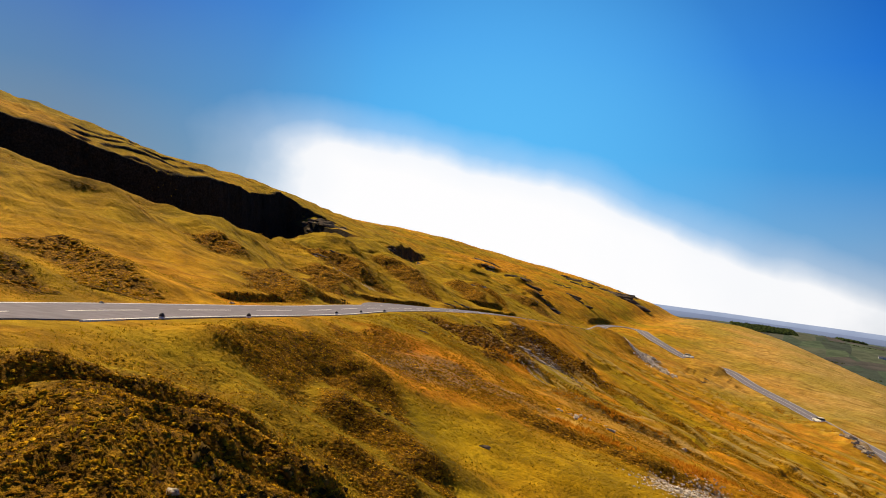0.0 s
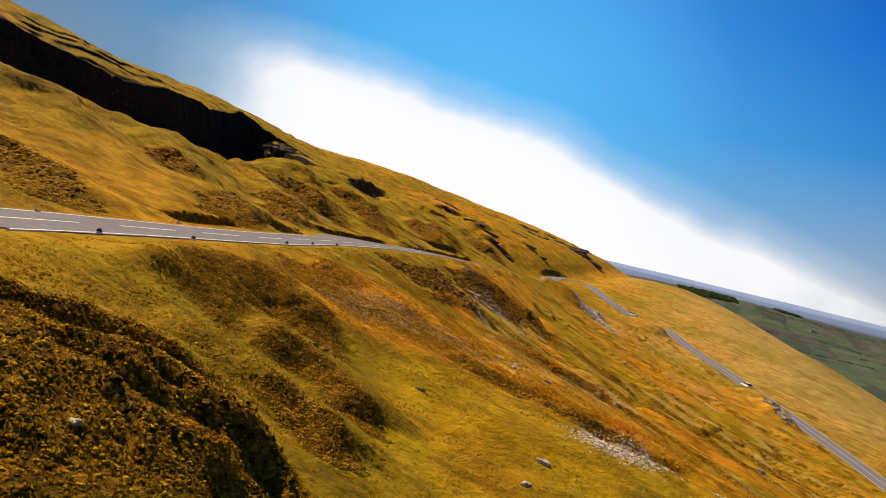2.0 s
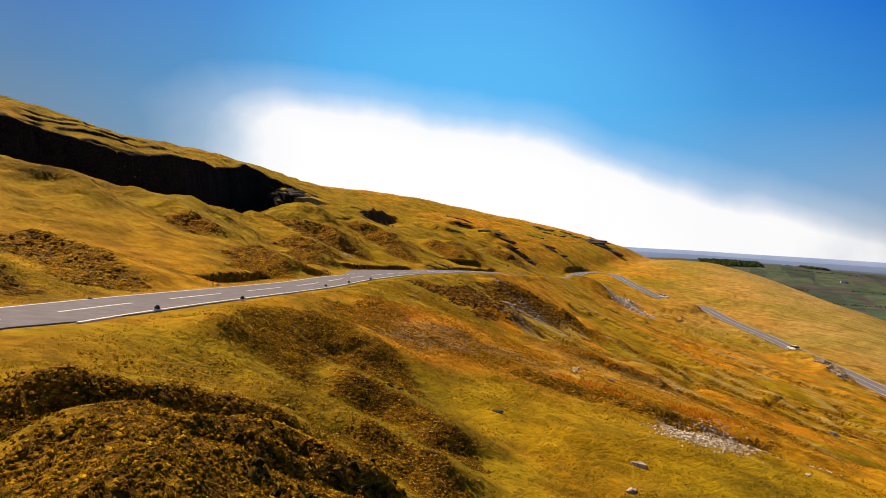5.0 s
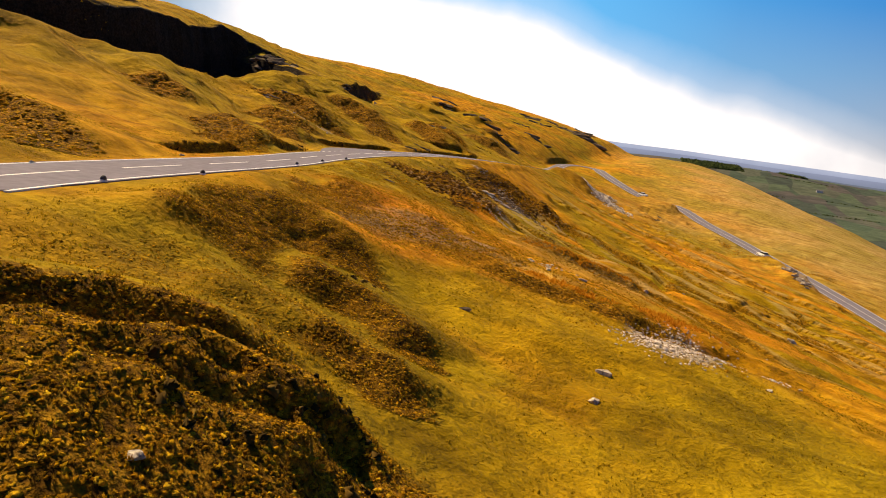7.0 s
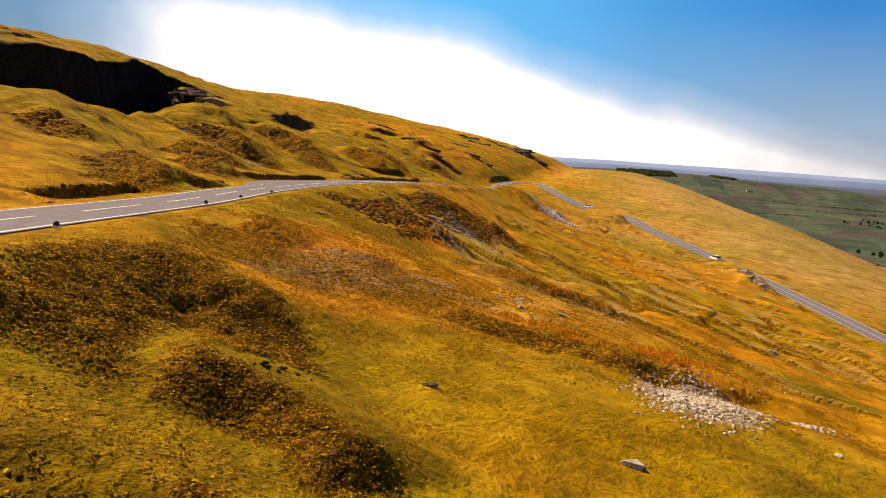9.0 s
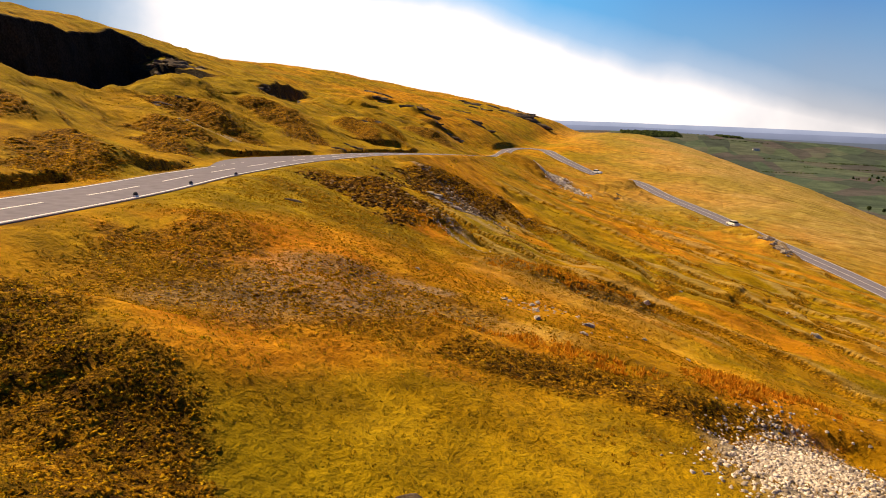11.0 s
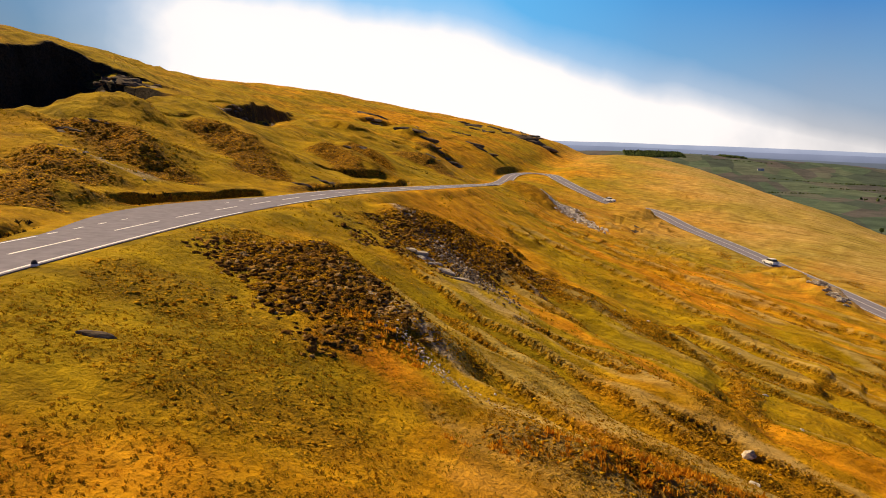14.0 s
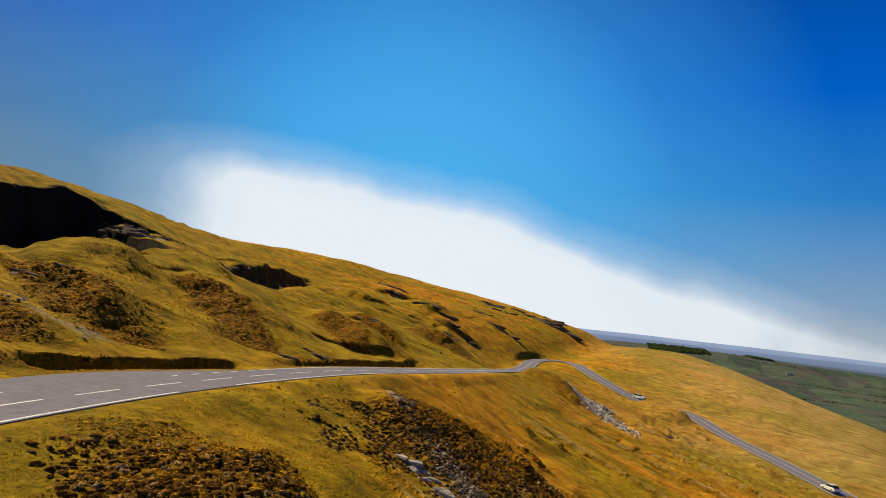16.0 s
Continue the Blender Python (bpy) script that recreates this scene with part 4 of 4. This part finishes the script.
growth("heather", "heath", 90000, (-40, 45, 100, 240), 0.12, 0.32, 0.5, wv, wf, 0.22, OLD_HEATHER, "low heather along the little scarps of the slope", 0.04)
growth("bracken", BELT, 26000, (-34, 4, 58, 95), 0.09, 0.24, 0.9, wv, wf, 0.2, FERN, "tall rust-orange bracken in a belt across the slope", 0.02)
growth("tussock", None, 26000, (-36, 2, 56, 100), 0.05, 0.11, 0.6, wv, wf, 0.25, TUFT, "low golden-brown tussocks in the turf", 0.01,
       lambda x, y: (rng.rand(len(x)) > 0.8 * patches(x, y, GREEN)) & (bumps(x, y, 3.0, 3, 71) > -0.05))
growth("grass", None, 26000, (-120, -5, 100, 330), 0.15, 0.35, 0.5, bv, bf, 0.15, GRASS, "rough tussocks on the far slope", 0.05, lambda x, y: bumps(x, y, 9, 3, 9) > 0.1)


# ---- rocks ----
def rock_mesh(seed, material):
    """A broken block: a ball cut by flat planes, split by a crack and chipped along its edges."""
    r = random.Random(seed)
    bm = bmesh.new()
    bmesh.ops.create_icosphere(bm, subdivisions=3, radius=1.0)
    cuts = [(Vector((r.uniform(-1, 1), r.uniform(-1, 1), r.uniform(-0.5, 1))).normalized(), r.uniform(0.42, 0.68)) for _ in range(9)]
    cuts.append((Vector((r.uniform(-0.25, 0.25), r.uniform(-0.25, 0.25), 1)).normalized(), 0.5))
    for v in bm.verts:
        for c, reach in cuts:
            over = v.co.dot(c) - reach
            if over > 0:
                v.co -= c * over * 0.97
        v.co += noise.noise_vector(v.co * 2.2 + Vector((seed, 0, 0))) * 0.09 + noise.noise_vector(v.co * 6.0) * 0.03
        v.co.z *= 0.7
    me = bpy.data.meshes.new("boulder")
    bm.to_mesh(me), bm.free()
    me.materials.append(material)
    return me


ROCKS = [rock_mesh(k, LIMESTONE) for k in range(6)]
GREY_ROCK = plain("weathered_rock", (0.04, 0.028, 0.018), (0.20, 0.15, 0.095), 1.6, 0.95, 0.1)
DARK_ROCKS = [rock_mesh(k + 20, GREY_ROCK) for k in range(6)]


def boulder(x, y, size, k, label, group="boulders in the grass", kinds=ROCKS, wide=1.0, flat=0.8, lift=0.16):
    ob = new("boulder", kinds[k % 6])
    ob.matrix_world = pose(x, y, ground_at(x, y) + size * lift, 8 * (k % 3), 6 * (k % 4), 67 * k if wide == 1.0 else 25 * (k % 3) - 10) @ Matrix.Diagonal((size * wide, size * 0.75, size * flat, 1))
    return tagged(ob, label, "boulder", group)


BOULDERS = [(-3.7, 50.5, 0.40), (-3.2, 46.3, 0.34), (3.1, 56.9, 0.38), (-9.0, 99.8, 0.55), (-13.4, 73.4, 0.36), (-12.8, 71.9, 0.42),
            (-10.1, 72.1, 0.50), (-17.0, 135.6, 0.95), (-14.6, 73.2, 0.3), (-7.2, 74.6, 0.34), (-5.2, 72.6, 0.3), (8.0, 119.0, 0.8), (-12.3, 69.8, 0.4), (-5.2, 26.9, 0.17), (-14.9, 73.3, 0.3), (-13.3, 74.5, 0.34), (-10.0, 70.1, 0.4), (-7.6, 77.7, 0.34), (-9.0, 95.9, 0.42)]
for k, (x, y, size) in enumerate(BOULDERS):
    boulder(x, y, size * (0.72 if 55 < y < 90 else 1.0), k, "pale limestone boulder half sunk in moor grass" if size > 0.4 else "small pale limestone rock in dry grass")
for k in range(14):
    x, y = rng.uniform(-20, 8), rng.uniform(66, 150)
    boulder(x, y, rng.uniform(0.08, 0.18) * (1 + (y > 100) * 0.6), k + 3, "small pale stone lying on the moor", "loose stones on the slope")
for k in range(12):
    a = rng.rand()
    x, y = -40 + 9 * a + rng.normal(0, 0.6), 126.5 - 8 * a + rng.normal(0, 0.6)
    boulder(x, y, rng.uniform(0.15, 0.4), k, "grey limestone block tumbled on the spoil bank", "blocks on the spoil bank", DARK_ROCKS)
for k in range(11):
    a = k / 10
    boulder(-37.6 + 6.2 * a + rng.normal(0, 0.35), 119.8 - 3.6 * a + rng.normal(0, 0.5), rng.uniform(0.35, 0.85), k, "pale limestone ledge breaking out of the spoil bank", "ledge on the spoil bank", ROCKS, 1.5, 0.7, 0.12)
for k in range(26):
    a = rng.uniform(0.35, 1)
    boulder(5.5 + 9 * a + rng.normal(0, 0.6), 217 - 12 * a + rng.normal(0, 0.8), rng.uniform(0.4, 0.95), k, "pale rock of an outcrop beside the road", "outcrop by the lower road", ROCKS, 1.1, 1.0, 0.14)


for k in range(34):
    a = rng.rand()
    boulder(-125 + 7 * a + rng.normal(0, 1.4), 166 + 3 * a + rng.normal(0, 2.2), rng.uniform(0.6, 1.7), k, "weathered rock of the quarry's broken end", "rocks beside the quarry face", DARK_ROCKS, 1.4, 0.8, 0.1)
for k in range(14):
    a = rng.rand()
    boulder(-106 - 10 * a + rng.normal(0, 0.8), 174 + 24 * a + rng.normal(0, 1), rng.uniform(0.5, 1.3), k, "dark rock in the cleft on the hillside", "rocks in the cleft", DARK_ROCKS, 1.3, 0.9, 0.1)
# dark crags breaking through the turf high on the hillside
CRAGS = [(-143, 320, 3.0), (-120.3, 314, 2.6), (-121.4, 403, 3.4), (-108, 452, 4.0), (-114, 430, 3.0), (-88.3, 199.2, 1.8), (-90.3, 252.5, 2.2), (-82.4, 192.1, 1.5), (-80.4, 118.8, 0.8), (-73.4, 113.1, 0.9),
         (-79.7, 122.7, 0.7), (-62.9, 144.7, 0.9), (-61.4, 137, 0.9), (-105, 192, 1.8), (-118, 360, 2.6), (-100, 285, 2.0),
         (-98, 422, 5.5), (-103, 430, 4.5), (-108.6, 438, 4.5), (-118.6, 432, 5.0), (-116, 300, 3.6), (-151, 334, 4.0), (-102, 339, 3.4), (-97, 284, 3.0), (-136, 415, 4.5), (-31, 258, 1.8), (-27.5, 253, 1.6)]
for k, (x, y, size) in enumerate(CRAGS):
    for i in range(3):
        boulder(x + (i - 1) * size * 0.9 + rng.normal(0, 0.3 * size), y + rng.normal(0, 0.4 * size), size * rng.uniform(0.45, 0.9), k + i, "dark crag breaking through the hillside turf", "crags on the hillside", DARK_ROCKS, 1.7, 0.6, 0.02)
boulder(-10.9, 51.1, 0.28, 1, "dark weathered rock half sunk in moor grass", "boulders in the grass", DARK_ROCKS, 1.3, 0.7, 0.05)
boulder(-30.8, 77.3, 0.45, 2, "dark rock with a heather cap beside the road", "boulders in the grass", DARK_ROCKS, 1.6, 0.55, 0.02)
for k in range(10):
    boulder(-68 + rng.normal(0, 1.2), 111 + rng.normal(0, 1.2), rng.uniform(0.12, 0.3), k, "small pale stone on the bank above the road", "stones above the road")


def stones(name, cx, cy, a, b, turn, count, lo, hi, label, material=None):
    x, y = rng.normal(0, 0.45, count) * a, rng.normal(0, 0.45, count) * b
    c, s = math.cos(radians(turn)), math.sin(radians(turn))
    x, y = cx + x * c - y * s, cy + x * s + y * c
    size = rng.uniform(lo, hi, count)
    return soup(name, np.stack([x, y, on_grid(land_grid, x, y) - size * 0.2], -1), np.stack([size, size * rng.uniform(0.5, 1, count), size * rng.uniform(0.5, 1, count)], -1),
                tv, tf, 0.16, material or STONES, label, "stones")


DULL_STONES = island_material("dull_broken_stone", [(0.0, (0.05, 0.035, 0.022)), (0.6, (0.20, 0.15, 0.10)), (0.9, (0.34, 0.28, 0.20)), (1.0, (0.62, 0.54, 0.42))])
STONES = island_material("broken_limestone", [(0.0, (0.24, 0.19, 0.14)), (0.5, (0.54, 0.46, 0.36)), (1.0, (0.80, 0.71, 0.58))])
stones("stones", -1.6, 60.6, 5.0, 2.5, 82, 3600, 0.04, 0.11, "patch of broken white limestone on the moor")
stones("stones", 2.6, 63.5, 2.6, 0.5, 40, 200, 0.05, 0.14, "trail of broken white limestone")
stones("stones", -46, 240, 14, 4.2, -50, 1700, 0.2, 0.55, "grey scree spilling below the road")
stones("stones", -33.5, 121.5, 8, 2.4, -42, 1100, 0.06, 0.22, "broken grey stone down the spoil bank", DULL_STONES)
stones("stones", -24, 89.2, 4.5, 0.7, -22, 260, 0.03, 0.08, "pale stony scar at the foot of the bank")
stones("stones", -12, 73, 4, 2.5, 0, 60, 0.04, 0.10, "scattered limestone chips in the grass")


# ---- verge markers ----
def verge_marker():
    thing = new("verge_marker")
    bm = bmesh.new()
    bmesh.ops.create_uvsphere(bm, u_segments=14, v_segments=8, radius=0.13)
    for v in bm.verts:
        v.co.z = max(v.co.z, -0.03) * 1.35 + 0.09
    part("cap", bm, BLACK, thing, "black domed rubber cap")
    bm = bmesh.new()
    bmesh.ops.create_cone(bm, cap_ends=True, segments=14, radius1=0.16, radius2=0.14, depth=0.09)
    bmesh.ops.translate(bm, verts=bm.verts, vec=(0, 0, 0.045))
    part("base", bm, OFFWHITE, thing, "white painted base")
    return tagged(thing, "low black verge marker on a white base beside the road", "verge marker", "markers along the road edge")


first_marker = verge_marker()
for k, (x, y) in enumerate([(-23.4, 40.7), (-26.3, 49.1), (-32.5, 65.3), (-35.3, 72.6), (-38.4, 81.1)]):
    m = pose(x, y, ground_at(x, y) + 0.05, 0, 0, 20 * k)
    if k:
        copy_thing(first_marker, m)
    else:
        first_marker.matrix_world = m
for k, (x, y) in enumerate([(-36.4, 57.2), (-29.6, 41.8)]):
    boulder(x, y, 0.26, k + 1, "whitewashed kerb stone at the road edge", "white stones along the road")


# ---- cars on the lower road ----
CAR_PAINT = plain("white_car_paint", (0.72, 0.72, 0.70), (0.80, 0.80, 0.78), 3.0, 0.3)
GLASS = plain("dark_car_glass", (0.02, 0.025, 0.03), (0.04, 0.045, 0.05), 2.0, 0.1)
RIM = plain("alloy_rim", (0.4, 0.4, 0.4), (0.55, 0.55, 0.55), 9.0, 0.35, 0, 0.8)


def shell(profile, half, taper=1.0):
    """A body from a side profile (y, z), with its upper points drawn in by taper."""
    bm = bmesh.new()
    top = max(z for _, z in profile)
    rows = [[bm.verts.new((side * half * (1 - (1 - taper) * z / top), y, z)) for y, z in profile] for side in (-1, 1)]
    bm.faces.new(rows[0]), bm.faces.new(rows[1][::-1])
    for k in range(len(profile)):
        j = (k + 1) % len(profile)
        bm.faces.new((rows[0][k], rows[0][j], rows[1][j], rows[1][k]))
    bmesh.ops.bevel(bm, geom=bm.edges[:], offset=0.05, segments=2, affect="EDGES")
    return bm


def car():
    thing = new("car")
    part("body", shell([(-2.0, 0.3), (-2.05, 0.75), (-1.2, 0.95), (1.4, 0.98), (2.0, 0.85), (2.05, 0.3)], 0.86, 0.94), CAR_PAINT, thing)
    part("cabin", shell([(-0.8, 0.9), (-0.25, 1.42), (1.2, 1.45), (1.85, 0.95)], 0.78, 0.82), GLASS, thing, "dark glazed cabin")
    part("roof", shell([(-0.25, 1.40), (-0.1, 1.48), (1.1, 1.5), (1.25, 1.42)], 0.66, 1.0), CAR_PAINT, thing)
    for sx in (-0.78, 0.78):
        for sy in (-1.25, 1.3):
            bm = bmesh.new()
            bmesh.ops.create_cone(bm, cap_ends=True, segments=18, radius1=0.32, radius2=0.32, depth=0.2, matrix=pose(sx, sy, 0.32, 0, 90, 0))
            wheel = part("wheel", bm, BLACK, thing, "black rubber tyre")
            bm = bmesh.new()
            bmesh.ops.create_cone(bm, cap_ends=True, segments=14, radius1=0.2, radius2=0.2, depth=0.23, matrix=pose(sx, sy, 0.32, 0, 90, 0))
            part("rim", bm, RIM, wheel)
    return tagged(thing, "white hatchback car on the lower mountain road", "car", "cars on the lower road")


def near_to(x, y):
    """Metres along the road to the point of it that lies nearest."""
    k = int(np.argmin(np.hypot(line[:, 0] - x, line[:, 1] - y)))
    return float(np.linalg.norm(np.diff(line[:k + 1, :2], axis=0), axis=1).sum())


def on_road(metres, offset):
    p = stretch(metres, metres + 2.1)
    d = (p[2] - p[0])[:2] / np.linalg.norm((p[2] - p[0])[:2])
    return p[0][0] + d[1] * offset, p[0][1] - d[0] * offset, p[0][2], math.degrees(math.atan2(d[1], d[0])) - 90


one = car()
x, y, z, turn = on_road(near_to(4, 238), 1.3)
one.matrix_world = pose(x, y, z + 0.05, 0, 0, turn)
x, y, z, turn = on_road(near_to(-42, 300), -1.3)
copy_thing(one, pose(x, y, z + 0.05, 0, 0, turn + 180))

# ---- the valley ----
LEAF = island_material("dark_foliage", [(0.0, (0.015, 0.025, 0.008)), (0.6, (0.035, 0.055, 0.015)), (1.0, (0.07, 0.09, 0.025))])
BARK = plain("bark", (0.05, 0.035, 0.02), (0.11, 0.08, 0.05), 4.0, 0.9)


def strip_of_wood(x0, y0, x1, y1, deep, count, lo, hi, label):
    t, o = rng.rand(count), rng.uniform(-1, 1, count) * deep
    d = np.array([x1 - x0, y1 - y0]) / math.hypot(x1 - x0, y1 - y0)
    x, y = x0 + (x1 - x0) * t - d[1] * o, y0 + (y1 - y0) * t + d[0] * o
    size = rng.uniform(lo, hi, count)
    return soup("woodland", np.stack([x, y, on_grid(land_grid, x, y) - 1], -1), np.stack([size * 0.7, size * 0.7, size * 1.3], -1), tv, tf, 0.2, LEAF, label, "woodland")


strip_of_wood(-285, 2557, -95, 2592, 90, 1500, 3, 6, "dark plantation on the far ridge")
strip_of_wood(36, 2690, 105, 2706, 45, 420, 3, 6, "dark wood on the far ridge")
strip_of_wood(380, 1500, 1000, 1900, 260, 420, 2.5, 5, "scattered trees in the valley")
for k in range(60):
    x, y, a, n = rng.uniform(-200, 1900), rng.uniform(900, 3600), rng.uniform(-0.5, 0.5), rng.uniform(120, 380)
    strip_of_wood(x, y, x + n * math.cos(a), y + n * math.sin(a), 2, int(n / 2.5), 1.2, 3.0, "hedgerow between valley fields")


def house(x, y, turn, w=18.0, d=8.0, h=5.0):
    thing = new("farmhouse")
    bm = bmesh.new()
    bmesh.ops.create_cube(bm, size=1.0, matrix=Matrix.Translation((0, 0, h / 2)) @ Matrix.Diagonal((w, d, h, 1)))
    part("wall", bm, OFFWHITE, thing, "whitewashed walls")
    bm = bmesh.new()
    q = [bm.verts.new(c) for c in ((-w / 2 - 0.4, -d / 2 - 0.4, h), (w / 2 + 0.4, -d / 2 - 0.4, h), (w / 2 + 0.4, d / 2 + 0.4, h), (-w / 2 - 0.4, d / 2 + 0.4, h), (-w / 2 - 0.4, 0, h + 3.4), (w / 2 + 0.4, 0, h + 3.4))]
    for f in ((0, 1, 5, 4), (2, 3, 4, 5), (0, 4, 3), (1, 2, 5), (3, 2, 1, 0)):
        bm.faces.new([q[i] for i in f])
    part("roof", bm, SLATE, thing, "grey slate roof")
    for k in range(4):
        bm = bmesh.new()
        bmesh.ops.create_cube(bm, size=1.0, matrix=Matrix.Translation((-w / 2 + w * (k + 0.5) / 4, -d / 2, h * 0.55)) @ Matrix.Diagonal((1.4, 0.12, 1.6, 1)))
        part("window", bm, GLASS, thing)
    thing.matrix_world = pose(x, y, ground_at(x, y) - 0.2, 0, 0, turn)
    return tagged(thing, "white farmhouse with a slate roof among valley fields", "farmhouse", "farms in the valley")


SLATE = plain("slate", (0.10, 0.10, 0.11), (0.18, 0.18, 0.19), 1.0, 0.7)
house(139, 2310, 10), house(960, 2300, -30, 14), house(760, 2700, 25, 16)


def tree(x, y, tall):
    thing = new("tree")
    bm = bmesh.new()
    bmesh.ops.create_cone(bm, cap_ends=True, segments=8, radius1=tall * 0.04, radius2=tall * 0.015, depth=tall * 0.6, matrix=Matrix.Translation((0, 0, tall * 0.3)))
    part("trunk", bm, BARK, thing)
    n = 130
    p = rng.normal(0, 1, (n, 3))
    p /= np.linalg.norm(p, axis=1, keepdims=True)
    p *= (rng.rand(n, 1) ** 0.4) * [tall * 0.34, tall * 0.34, tall * 0.36]
    p[:, 2] += tall * 0.62
    size = rng.uniform(0.05, 0.11, n) * tall
    crown = soup("crown", p, np.stack([size] * 3, -1), tv, tf, 0.25, LEAF, "", "")
    crown.parent = thing
    for key in ("kind",):
        del crown[key]
    thing.location = (x, y, ground_at(x, y) - 0.3)
    return tagged(thing, "dark broadleaf tree at the foot of the hill", "tree", "trees below the hill")


for k in range(9):
    tree(215 + rng.uniform(-12, 40), 1048 + rng.uniform(-30, 30), rng.uniform(6, 11))

# far hills on the horizon, a glowing backdrop coloured hazy blue
def far_hills(radius, top, rough, low_colour, high_colour, seed, label):
    """A glowing ring of hills with haze in its colour: dim foot, pale crest."""
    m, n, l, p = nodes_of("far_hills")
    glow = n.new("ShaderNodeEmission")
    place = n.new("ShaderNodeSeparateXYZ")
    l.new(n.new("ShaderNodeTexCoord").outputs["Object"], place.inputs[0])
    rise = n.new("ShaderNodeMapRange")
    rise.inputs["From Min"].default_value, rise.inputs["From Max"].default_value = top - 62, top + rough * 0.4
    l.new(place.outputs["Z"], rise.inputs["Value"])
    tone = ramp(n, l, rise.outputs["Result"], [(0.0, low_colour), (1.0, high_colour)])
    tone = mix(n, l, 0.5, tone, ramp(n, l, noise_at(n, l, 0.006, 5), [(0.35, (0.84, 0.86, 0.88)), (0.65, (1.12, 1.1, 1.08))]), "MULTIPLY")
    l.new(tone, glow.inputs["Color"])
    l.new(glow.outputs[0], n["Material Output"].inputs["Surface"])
    a = np.linspace(0, 2 * np.pi, 361)
    rim = top + rough * bumps(np.cos(a) * 900, np.sin(a) * 900, 260, 4, seed)
    low = [(radius * math.cos(t), radius * math.sin(t), -140) for t in a]
    high = [(radius * math.cos(t), radius * math.sin(t), z) for t, z in zip(a, rim)]
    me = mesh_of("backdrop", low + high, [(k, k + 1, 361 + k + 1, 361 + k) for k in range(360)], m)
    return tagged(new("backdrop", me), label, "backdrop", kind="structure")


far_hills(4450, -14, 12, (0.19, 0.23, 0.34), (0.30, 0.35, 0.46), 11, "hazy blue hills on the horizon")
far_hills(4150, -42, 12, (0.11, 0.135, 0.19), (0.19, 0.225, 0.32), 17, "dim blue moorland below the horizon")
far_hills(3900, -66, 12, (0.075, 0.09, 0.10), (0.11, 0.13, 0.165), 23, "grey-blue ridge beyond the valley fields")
